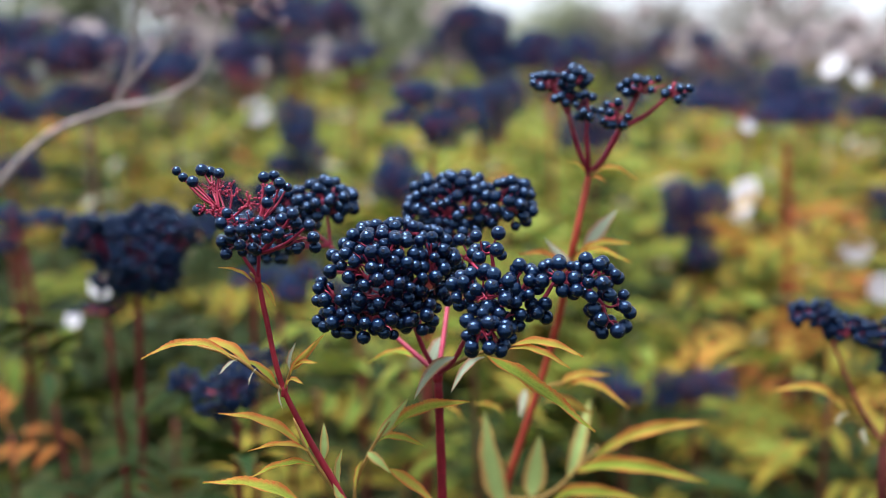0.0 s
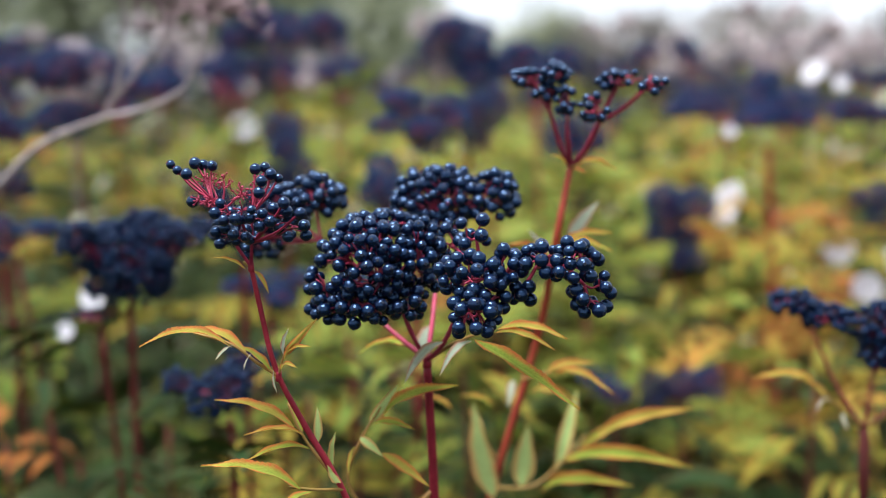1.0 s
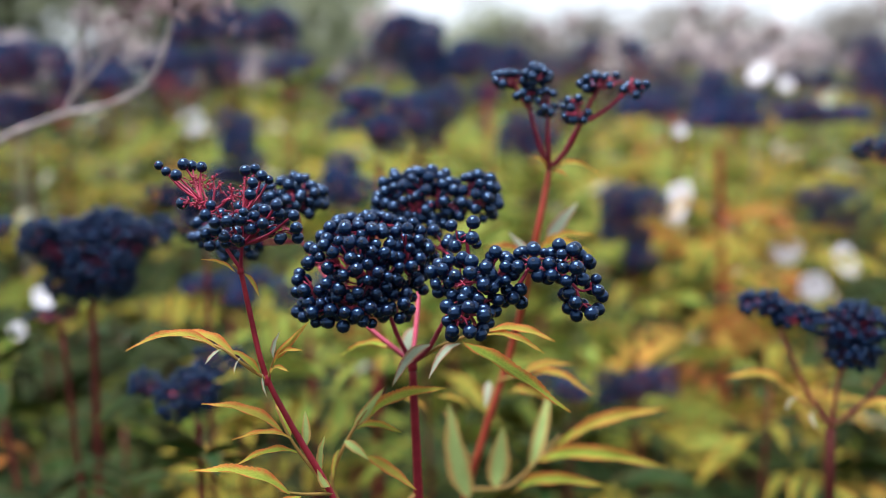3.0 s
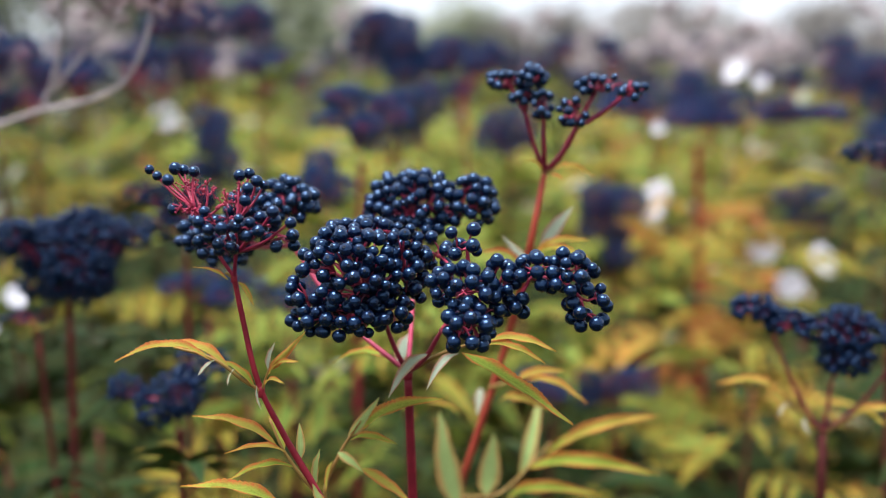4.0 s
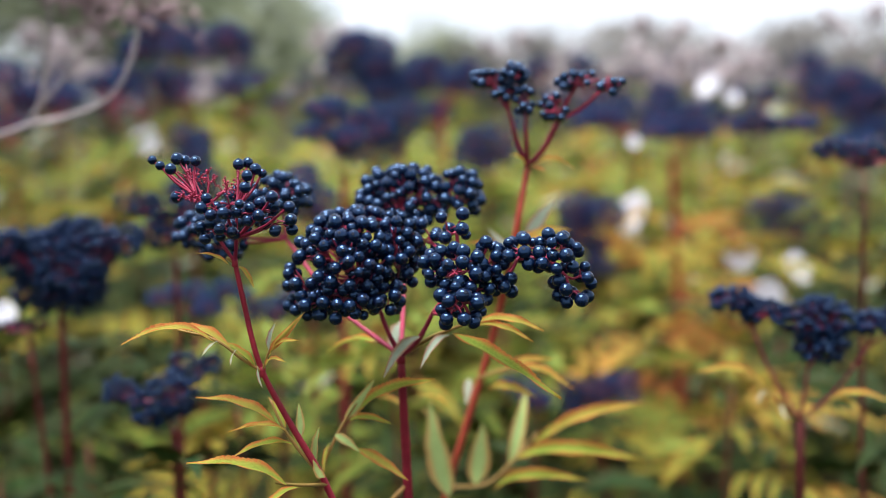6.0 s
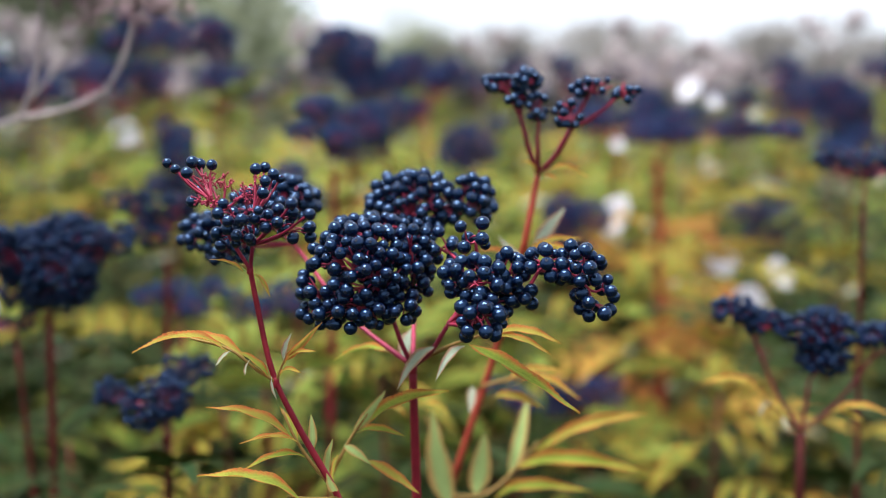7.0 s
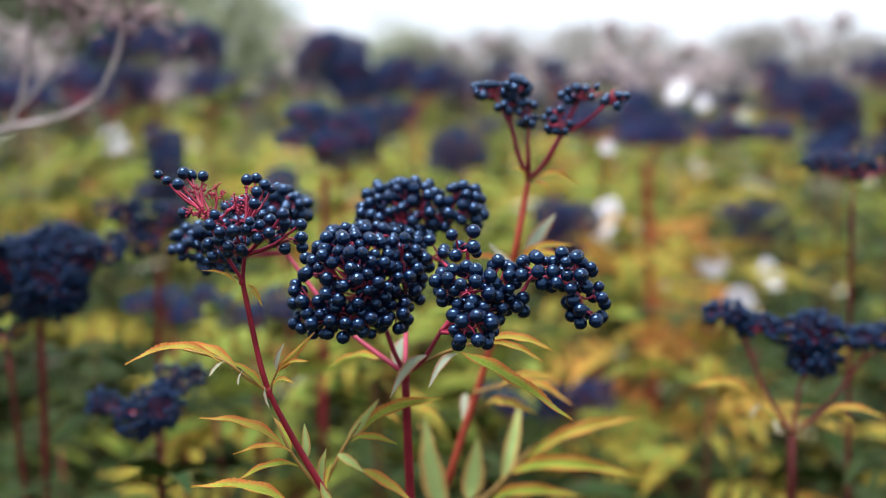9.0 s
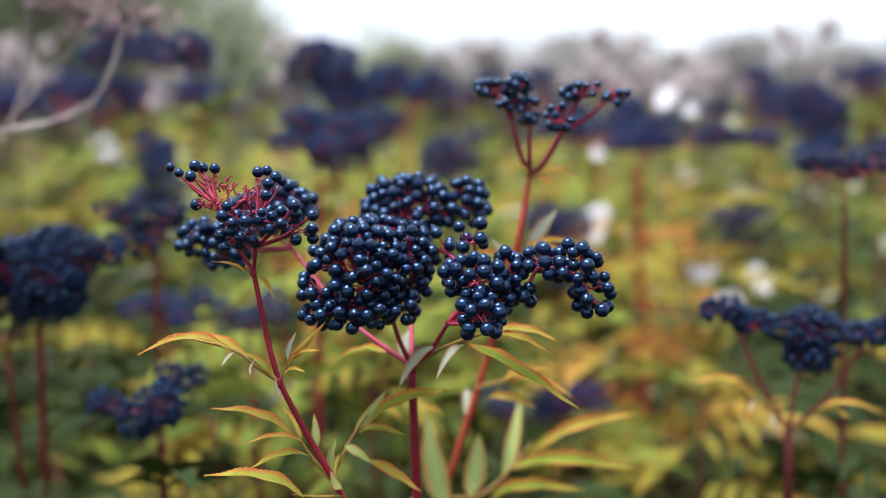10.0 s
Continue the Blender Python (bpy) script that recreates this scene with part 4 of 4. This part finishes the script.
berry_plant(65, TL2, [((-0.8681, 1.6, 1.1565), (0.0344, 0.0337, 0.027)), ((-0.8615, 1.6, 1.0664), (0.0449, 0.0337, 0.018))], (TL2[0], 1.63, 0), "elderberry plant with dark clusters", STEM_BROWN, 0.005, False, 5, 0.22, (LEAF_FIELD_SHADED, LEAF_FIELD_SHADED, LEAF_LIME))
TM = (-0.4022, 2.9, 1.1072)
berry_plant(66, TM, [((-0.4351, 2.9, 1.2905), (0.0821, 0.0684, 0.0493)), ((-0.3527, 2.9, 1.2285), (0.0821, 0.0684, 0.0547)), ((-0.2842, 2.9, 1.234), (0.0547, 0.0547, 0.0411))], (TM[0], 2.95, 0), "tall elderberry plant with broad dark clusters", STEM_BROWN, 0.006, False, 7, 0.3, FIELD, berry=0.0036)
TM2 = (-0.7443, 2.5, 1.1965)
berry_plant(67, TM2, [((-0.7906, 2.5, 1.3291), (0.0707, 0.0589, 0.04)), ((-0.6648, 2.5, 1.3024), (0.0707, 0.0589, 0.0424))], (TM2[0], 2.55, 0), "tall elderberry plant with broad dark clusters", STEM_BROWN, 0.006, False, 7, 0.28, FIELD, berry=0.0034)

for i, (node, lobes, deep, label) in enumerate((
    ((-0.2338, 1.2, 0.928), [((-0.2465, 1.2, 0.9757), (0.0201, 0.0138, 0.0145)), ((-0.2169, 1.2, 0.9783), (0.0201, 0.0147, 0.0167))], 1.22, "elderberry plant with a low dark cluster"),
    ((0.529, 2.6, 0.8153), [((0.5259, 2.6, 0.902), (0.0539, 0.0392, 0.0441))], 2.65, "elderberry plant with a small dark cluster"),
    ((0.6443, 2.5, 1.04), [((0.637, 2.5, 1.1503), (0.0707, 0.0481, 0.0495)), ((0.689, 2.5, 1.1088), (0.0353, 0.0264, 0.0306))], 2.55, "tall elderberry plant with a round dark cluster"),
    ((-0.0766, 2.2, 1.0173), [((-0.0803, 2.2, 1.0906), (0.0476, 0.0323, 0.0331))], 2.25, "elderberry plant with a purple-black cluster"),
    ((0.0242, 1.5, 0.7493), [((0.0202, 1.5, 0.8042), (0.0308, 0.0191, 0.0168))], 1.52, "low elderberry plant with a dark cluster"),
    ((0.1117, 1.6, 0.7151), [((0.0886, 1.6, 0.7761), (0.0329, 0.021, 0.0195)), ((0.1361, 1.6, 0.782), (0.027, 0.0186, 0.0195))], 1.62, "low elderberry plant with dark clusters"),
)):
    berry_plant(90 + i, node, lobes, (node[0], deep, 0), label, STEM_BROWN, 0.0035, False, 3, 0.16, (LEAF_FIELD_SHADED, LEAF_FIELD))

# leafy shoots without fruit between the stems
def shoot(seed, top, foot_y, count, size, mats, low=0.5):
    rng = random.Random(seed)
    top = Vector(top)
    foot = Vector((top.x + rng.uniform(-0.03, 0.03), foot_y, 0))
    p = thing("elderberry_shoot", foot, "leafy elderberry shoot with yellowing pinnate leaves", "plant", "leafy shoots")
    pts = [foot, foot.lerp(top, 0.5) + Vector((rng.uniform(-0.02, 0.02), 0, 0)), top]
    stem(p, pts, 0.004, 0.002, STEM_BROWN)
    leafy(p, pts, rng, top.z - 0.01, top.z - low, count, size, mats)
    return p


GOLDEN = (LEAF_FIELD, LEAF_GOLD, LEAF_FIELD)
MIXED = (LEAF_FIELD_SHADED, LEAF_LIME, LEAF_FIELD)
for i, (at, y, n, size, mats) in enumerate((
    ((0.2554, 1.3587, 0.8456), 1.39, 6, 0.17, MIXED),
    ((0.2601, 1.6837, 0.7884), 1.71, 6, 0.19, MIXED),
    ((0.3407, 1.5537, 0.8573), 1.58, 6, 0.19, MIXED),
    ((0.036, 1.6, 0.8512), 1.62, 5, 0.18, (LEAF_FIELD_SHADED,)),
    ((-0.0243, 1.7, 0.8514), 1.72, 6, 0.22, MIXED),
    ((-0.2812, 1.4, 0.8647), 1.42, 6, 0.18, MIXED),
    ((-0.264, 1.15, 0.8842), 1.17, 5, 0.16, MIXED),
    ((-0.4512, 1.5, 0.8192), 1.52, 5, 0.18, (LEAF_FIELD_SHADED,)),
    ((-0.1107, 1.2, 0.9068), 1.22, 5, 0.17, MIXED),
    ((-0.4667, 1.25, 0.815), 1.27, 5, 0.15, (LEAF_FIELD_SHADED,)),
    ((-0.4963, 1.1, 0.8228), 1.12, 3, 0.12, (LEAF_FIELD_SHADED, LEAF_RUST)),
    ((-0.5781, 1.1, 0.8364), 1.13, 3, 0.1, (LEAF_RUST,)),
    ((-0.1661, 2.1, 0.8042), 2.12, 6, 0.24, FIELD),
    ((0.3176, 1.9, 0.8982), 1.92, 6, 0.24, GOLDEN),
    ((-0.6297, 1.8, 0.8311), 1.82, 6, 0.22, (LEAF_FIELD_SHADED, LEAF_FIELD)),
)):
    shoot(700 + i, at, y, n, size, mats)

# ---- the dead umbel that leans in ----
dry = thing("dry_stalk", (-0.7562, 1.03, 0.0), "dead grey forked stalk with brittle pinkish seed heads", "dead stalk")
bm = bmesh.new()
J1 = Vector((-0.3888, 1, 1.1738))
tube(bm, bend([(-0.7562, 1.03, 0.0), (-0.7062, 1.02, 0.7898), (-0.5516, 1.01, 1.0554), (-0.5066, 1.005, 1.1085), (-0.45, 1, 1.1519), J1], 8), 0.0047, 0.003, 8, 0.35)
part("stem", bm, TWIG, dry)
HEADS = [(-0.3632, 1, 1.2933), (-0.3185, 1, 1.2591), (-0.277, 0.98, 1.2594), (-0.2588, 0.99, 1.2571), (-0.3383, 1, 1.2737)]
for line, r in (
    ([J1, (-0.3748, 1, 1.2029), (-0.3673, 1, 1.2413), HEADS[0]], 0.0026),
    ([(-0.3789, 1, 1.1884), (-0.3519, 1, 1.217), (-0.3271, 1, 1.2428), HEADS[1]], 0.0021),
    ([J1, (-0.3492, 0.99, 1.1797), (-0.3073, 0.985, 1.1974), (-0.2859, 0.98, 1.2297), HEADS[2]], 0.0026),
):
    bm = bmesh.new()
    tube(bm, bend(line, 6), r * 1.0, r * 0.6, 7, 0.35)
    part("branch", bm, TWIG, dry)
for i, h in enumerate(HEADS):
    bm = bmesh.new()
    rng = random.Random(i + 200)
    h = Vector(h)
    for _ in range(26):
        d = Vector((rng.gauss(0, 1), rng.gauss(0, 1), rng.gauss(0.4, 0.7))).normalized()
        e = h + d * rng.uniform(0.012, 0.03)
        tube(bm, [h, h.lerp(e, 0.5) + Vector((0, 0, 0.003)), e], 0.0006, 0.0005, 4)
        for _ in range(5):
            g = e + Vector((rng.uniform(-1, 1), rng.uniform(-1, 1), rng.uniform(-0.5, 1))) * 0.006
            tube(bm, [e, g], 0.0008, 0.0012, 4)
    part("seed_head", bm, DRY_HEAD, dry, "brittle pinkish seed head")


def dead_stalk(seed, height):
    rng = random.Random(seed)
    p = thing("dry_stalk", (0, 0, 0), "pale dead stalk with fluffy seed heads", "dead stalk", "dead stalks")
    bm = bmesh.new()
    tip = Vector((rng.uniform(-0.05, 0.05), 0, height))
    tube(bm, bend([Vector((0, 0, 0)), tip * 0.5 + Vector((0.02, 0, 0)), tip], 4), 0.005, 0.003, 6)
    part("stem", bm, TWIG, p)
    for k in range(4):
        bm = bmesh.new()
        h = tip + Vector((rng.uniform(-0.1, 0.1), rng.uniform(-0.1, 0.1), rng.uniform(-0.06, 0.06)))
        tube(bm, [tip + Vector((0, 0, -0.12)), h], 0.002, 0.0015, 5)
        for _ in range(40):
            d = Vector((rng.gauss(0, 1), rng.gauss(0, 1), rng.gauss(0.3, 0.8))).normalized() * rng.uniform(0.02, 0.05)
            tube(bm, [h, h + d], 0.0012, 0.004, 4)
        part("seed_head", bm, FLUFF, p)
    return p


DEAD = [dead_stalk(800 + i, 1.25 + 0.07 * i) for i in range(3)]
rng = random.Random(31)
for i in range(30):
    y = rng.uniform(3.0, 8.5)
    x = rng.uniform(-0.6, 0.32) * y
    m = Matrix.Translation((x, y, 0)) @ Matrix.Rotation(rng.uniform(0, 6.28), 4, "Z")
    if i < 3:
        DEAD[i].matrix_basis = m
    else:
        copy_thing(DEAD[i % 3], m)
for x, y, turn in ((0.44, 3.45, 0.4), (0.56, 3.6, 2.2), (0.34, 3.7, 4.0)):
    copy_thing(DEAD[0], Matrix.Translation((x, y, 0)) @ Matrix.Rotation(turn, 4, "Z"))


# ---- white bindweed flowers among the plants ----
def trumpet(at, size, face, seed):
    rng = random.Random(seed)
    at = Vector(at)
    m = Matrix.Translation(at) @ Vector(face).to_track_quat("Z", "Y").to_matrix().to_4x4()
    top = thing("bindweed_flower", at, "white bindweed flower among the leaves", "flower", "white flowers")
    bm = bmesh.new()
    n, rings = 20, []
    for i, (r, z) in enumerate(((0.02, -0.26), (0.16, -0.2), (0.36, -0.1), (0.62, 0.02), (0.98, 0.12), (1.02, 0.09))):
        rings.append([bm.verts.new(m @ (Vector((r * math.cos(a) * (1 + 0.06 * math.cos(5 * a) * (i > 2)), r * math.sin(a) * (1 + 0.06 * math.cos(5 * a) * (i > 2)), z + 0.05 * math.cos(5 * a) * (i > 3))) * size)) for a in (math.tau * k / n for k in range(n))])
    for a, b in zip(rings, rings[1:]):
        for k in range(n):
            bm.faces.new((a[k], a[(k + 1) % n], b[(k + 1) % n], b[k]))
    part("petal_cup", bm, PETAL, top)
    bm = bmesh.new()
    back = m @ Vector((0, 0, -0.8 * size))
    tube(bm, [m @ Vector((0, 0, -0.22 * size)), back], 0.16 * size, 0.1 * size, 8)
    tube(bm, bend([back, back + Vector((rng.uniform(-0.02, 0.02), 0.02, -0.04)), back + Vector((rng.uniform(-0.05, 0.05), 0.05, -0.3)), Vector((back.x, back.y + 0.08, 0.0))], 5), 0.002, 0.002, 6)
    part("calyx_and_vine", bm, LEAF_FIELD_SHADED, top)


for i, (at, size, face) in enumerate((
    ((0.1964, 2.3, 0.9515), 0.042, (-1.0, -0.62, 0.45)),
    ((0.3818, 2.2, 0.8797), 0.028, (0.1, -1, 0.3)),
    ((0.4949, 2.25, 0.8489), 0.031, (0.5, -0.7, 0.5)),
    ((0.4317, 2.2, 0.8097), 0.026, (-0.2, -1, 0.5)),
    ((0.4432, 3.2, 1.1925), 0.032, (-0.5, -0.6, 0.6)),
    ((0.4133, 3.4, 1.2492), 0.014, (0.5, -0.6, 0.6)),
    ((0.5199, 3.3, 1.1606), 0.02, (0.1, -0.8, 0.5)),
    ((0.2896, 3, 1.0829), 0.012, (-0.4, -0.7, 0.5)),
    ((0.2044, 2.4, 1.0856), 0.013, (0, -1, 0.4)),
    ((-0.8697, 2.6, 1.1086), 0.03, (0.2, -1, 0.4)),
    ((-0.6037, 1.35, 0.9446), 0.014, (0.5, -0.8, 0.5)),
    ((-0.6143, 1.3, 0.9139), 0.010, (0.1, -1, 0.4)),
)):
    trumpet(at, size, face, i)


# ---- the rest of the field ----
def field_template(seed, height, mats):
    rng = random.Random(seed)
    p = thing("elderberry_plant", (0, 0, 0), "elderberry plant with dark clusters and yellowing leaves", "plant", "elderberry plants")
    node = Vector((rng.uniform(-0.06, 0.06), rng.uniform(-0.06, 0.06), height))
    pts = [Vector((0, 0, 0)), node * 0.5 + Vector((rng.uniform(-0.03, 0.03), 0, 0)), node]
    stem(p, pts, 0.006, 0.003, rng.choice((STEM_BROWN, STEM_BROWN, STEM_DARK)))
    lobes = []
    for k in range(rng.randint(5, 7)):
        a, w = rng.uniform(0, 6.28), rng.uniform(0.02, 0.085)
        lobes.append((node + Vector((w * math.cos(a), w * math.sin(a), rng.uniform(0.05, 0.1))), (rng.uniform(0.018, 0.034), rng.uniform(0.018, 0.034), rng.uniform(0.012, 0.026))))
    cluster(p, seed, node, lumpy(lobes, rng, 5, 0.45), 0.0042, single=False, pack=0.98, bare=0.08, thick=0.7)
    leafy(p, pts, rng, height - 0.1, height * 0.3, 6, 0.22, mats)
    return p


rng = random.Random(5)
# DULL is mostly the leaves whose colour holds shade, BRIGHT has none of them
DULL = (LEAF_FIELD_SHADED, LEAF_FIELD_SHADED, LEAF_FIELD_SHADED, LEAF_FIELD)
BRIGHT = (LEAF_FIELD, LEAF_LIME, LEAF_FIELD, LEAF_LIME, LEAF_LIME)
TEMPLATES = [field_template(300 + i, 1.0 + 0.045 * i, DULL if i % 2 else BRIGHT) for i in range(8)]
spots = []
for _ in range(4000):
    y = 2.3 + 9.5 * rng.random() ** 1.4
    x = rng.uniform(-0.72, 0.42) * y + rng.uniform(-0.3, 0.3)
    if all((x - a) ** 2 + (y - b) ** 2 > (0.30 + 0.02 * y) ** 2 for a, b in spots):
        spots.append((x, y))
spots = spots[:170]
def plant_out(k, x, y, top):
    s = top / (1.1 + 0.045 * k)
    m = Matrix.Translation((x, y, 0)) @ Matrix.Rotation(rng.uniform(0, 6.28), 4, "Z")
    if k in used:
        ob = copy_thing(TEMPLATES[k], m)
    else:
        used.add(k)
        ob = TEMPLATES[k]
        ob.matrix_basis = m
    ob.scale = (s, s, s)


used = set()
for x, y in spots:
    # plants on the left take the darkened leaves, in place of shade there
    left = x < -0.3 * y
    plant_out(2 * rng.randrange(4) + (1 if left or rng.random() < 0.2 else 0), x, y, 1.13 + 0.03 * y + rng.uniform(-0.2, 0.05) + (0.1 if left else 0))
# the field goes on, out of view, beside and behind the path
around = []
for _ in range(900):
    r, turn = rng.uniform(1.1, 7.0), rng.uniform(0, 6.28)
    x, y = 0.05 + r * math.sin(turn), r * math.cos(turn)
    if (y > 0.2 and -0.9 * y - 0.3 < x < 0.62 * y + 0.35) or any((x - p) ** 2 + (y - q) ** 2 < 0.3 for p, q in around):
        continue
    around.append((x, y))
# unseen plants left and right are raised to block light from the field's sides
for x, y in around[:95]:
    plant_out(rng.randrange(8), x, y, rng.uniform(1.5, 1.9) if x < -0.6 and y > -1.5 else rng.uniform(1.3, 1.6) if x > 0.6 and y > -0.5 else rng.uniform(0.9, 1.25))


# ---- low leaves that fill the field between the stems ----
def undergrowth(name, seed, count, mat, y0, y1, z0, z1, size, label, gate, behind=False, patch=3.0, left=0.45):
    rng = random.Random(seed)
    vs, fs, uvs = [], [], []
    for _ in range(count):
        y = y0 + (y1 - y0) * rng.random() ** 1.5
        x = rng.uniform(-0.76, 0.46) * (y + 0.2)
        if behind:
            x, y = rng.uniform(-6, 6), rng.uniform(-5, 5)
            if y > -0.6 and -0.95 * y - 0.5 < x < 0.68 * y + 0.55:
                continue
        # bright leaves thinned at the sides, so leaf colour imitates the darker, shaded edges
        if noise.noise(Vector((x * 2.6, y * 1.8, patch))) < gate + (left if x < -0.2 * y and y < 4.2 and gate > 0 else 0) + (0.4 if 0.0 < x < 0.3 and y < 2.4 and gate > 0 else 0) + (0.55 if x > 0.16 * y and gate > 0 else 0):
            continue
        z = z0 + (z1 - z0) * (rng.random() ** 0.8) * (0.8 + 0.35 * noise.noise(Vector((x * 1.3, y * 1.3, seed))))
        n = size * rng.uniform(0.6, 1.4) * (0.75 + 0.16 * y)
        a = rng.uniform(0, 6.28)
        d = Vector((math.cos(a), math.sin(a), rng.uniform(-0.5, 0.55))).normalized() * n
        up = Vector((rng.uniform(-0.4, 0.4), rng.uniform(-0.8, 0.1), 1)).normalized()
        side = d.cross(up).normalized() * n * 0.15
        p = Vector((x, y, z))
        k = len(vs)
        for t, w, lift in ((0, 0.1, 0), (0.35, 1, 0.1), (0.7, 0.75, 0.07), (1, 0.03, -0.08)):
            c = p + d * t + up * n * lift
            vs.extend((c - side * w + up * n * 0.04 * w, c, c + side * w + up * n * 0.04 * w))
            uvs.extend(((0, t), (0.5, t), (1, t)))
        for i in range(3):
            for j in range(2):
                b = k + i * 3 + j
                fs.append((b, b + 1, b + 4, b + 3))
    me = bpy.data.meshes.new(name)
    me.from_pydata(vs, [], fs)
    lay = me.uv_layers.new(name="UVMap")
    for lp in me.loops:
        lay.data[lp.index].uv = uvs[lp.vertex_index]
    me.materials.append(mat)
    return tagged(new(name, me), label, "undergrowth", kind="stuff")


undergrowth("undergrowth", 71, 9000, LEAF_FIELD, 1.5, 9.0, 0.45, 1.02, 0.11, "yellow-green leaves filling the field", 0.15, left=0.8)
undergrowth("undergrowth", 72, 15000, LEAF_FIELD_SHADED, 1.2, 9.0, 0.0, 0.85, 0.11, "green leaves filling the field, shade put into their dark colour", -0.5)
undergrowth("undergrowth", 75, 11000, LEAF_LIME, 1.9, 9.0, 0.5, 1.02, 0.11, "fresh green leaves in the field", 0.12, patch=11.0, left=0.9)
undergrowth("undergrowth", 73, 1200, LEAF_RUST, 1.9, 9.0, 0.4, 1.0, 0.09, "rusty orange leaves in the field", 0.14, patch=3.25, left=0.7)
undergrowth("undergrowth", 74, 400, LEAF_PALE, 2.2, 9.0, 0.5, 1.1, 0.09, "pale upturned leaves in the field", 0.0)


undergrowth("undergrowth", 76, 9000, LEAF_FIELD_SHADED, 1.0, 2.0, 0.0, 0.85, 0.13, "green leaves beside the path, shade put into their dark colour", -0.4, True)
undergrowth("undergrowth", 77, 4500, LEAF_FIELD, 1.0, 2.0, 0.4, 0.95, 0.13, "yellow-green leaves beside the path", 0.0, True)


# ---- scrub behind the field ----
def shrub(at, height, seed):
    rng = random.Random(seed)
    at = Vector(at)
    p = thing("shrub", at, "dense shrub in the hedge behind the field, greyed for haze", "shrub", "hedge shrubs")
    bm = bmesh.new()
    tips = []
    for _ in range(9):
        d = Vector((rng.uniform(-0.7, 0.7), rng.uniform(-0.5, 0.5), rng.uniform(0.6, 1.0))) * height
        d.z = min(d.z, height)
        tube(bm, bend([at, at + d * 0.5 + Vector((0, 0, 0.1)), at + d], 3), 0.03, 0.01, 5)
        tips += [at + d, at + d * 0.75, at + d * 0.5]
    part("trunk", bm, BARK, p)
    vs, fs = [], []
    for e in tips:
        for _ in range(70):
            c = e + Vector((rng.gauss(0, 1), rng.gauss(0, 1), rng.gauss(0, 0.7))) * 0.24
            u = Vector((rng.uniform(-1, 1), rng.uniform(-1, 1), rng.uniform(-1, 1))).normalized() * 0.09
            v = u.orthogonal().normalized() * 0.05
            k = len(vs)
            vs.extend((c - u, c + v, c + u, c - v))
            fs.append((k, k + 1, k + 2, k + 3))
    me = bpy.data.meshes.new("crown")
    me.from_pydata(vs, [], fs)
    me.materials.append(SHRUB_LEAF_HAZY)
    crown = new("crown", me)
    crown.parent = p
    crown.matrix_parent_inverse = world_of(p).inverted()
    return p


# ---- trees and scrub at the field's edge ----
def tree(at, height, spread, seed, lean=0.0):
    rng = random.Random(seed)
    at = Vector(at)
    p = thing("tree", at, "leafy green tree at the edge of the field, paled for haze", "tree", "trees at the field's edge")
    bm = bmesh.new()
    top = at + Vector((lean, 0, height * 0.8))
    trunk = bend([at, at.lerp(top, 0.5) + Vector((rng.uniform(-0.1, 0.1), 0, 0)), top], 5)
    tube(bm, trunk, 0.05 * height ** 0.8, 0.012 * height, 8, 0.2)
    ends = []
    for k in range(14):
        b = trunk[rng.randrange(3, len(trunk))]
        d = Vector((rng.uniform(-1, 1), rng.uniform(-1, 1), rng.uniform(0.1, 0.9))).normalized() * spread * rng.uniform(0.5, 1)
        tube(bm, bend([b, b + d * 0.5 + Vector((0, 0, 0.05 * height)), b + d], 3), 0.012 * height, 0.004 * height, 5)
        ends.append(b + d)
        ends.append(b + d * 0.55)
    part("trunk", bm, BARK, p)
    vs, fs = [], []
    for e in ends:
        for _ in range(95):
            c = e + Vector((rng.gauss(0, 1), rng.gauss(0, 1), rng.gauss(0, 0.8))) * spread * 0.24
            u = Vector((rng.uniform(-1, 1), rng.uniform(-1, 1), rng.uniform(-1, 1))).normalized() * 0.05 * height ** 0.5
            v = u.orthogonal().normalized() * u.length * 0.55
            k = len(vs)
            vs.extend((c - u, c + v, c + u, c - v))
            fs.append((k, k + 1, k + 2, k + 3))
    me = bpy.data.meshes.new("crown")
    me.from_pydata(vs, [], fs)
    me.materials.append(TREE_LEAF_HAZY)
    crown = new("crown", me)
    crown.parent = p
    crown.matrix_parent_inverse = world_of(p).inverted()
    return p


for i, (x, y, h, w) in enumerate((
    (-7.5, 17, 4.0, 1.7), (-6.2, 18, 3.6, 1.6), (-4.9, 19, 3.0, 1.4), (-9.6, 18, 4.6, 1.8), (-12.0, 20, 5.0, 2.0),
    (-6.6, 21, 5.0, 1.9), (-4.4, 22, 2.6, 1.3), (-2.6, 23, 2.2, 1.2), (-8.6, 22, 5.2, 2.0),
)):
    tree((x, y, 0), h, w, 500 + i)
rng = random.Random(9)
for i in range(16):
    shrub((-2.2 + 1.05 * i + rng.uniform(-0.2, 0.2), 25 + rng.uniform(-1.5, 1.5), 0), rng.uniform(1.9, 2.7), 600 + i)
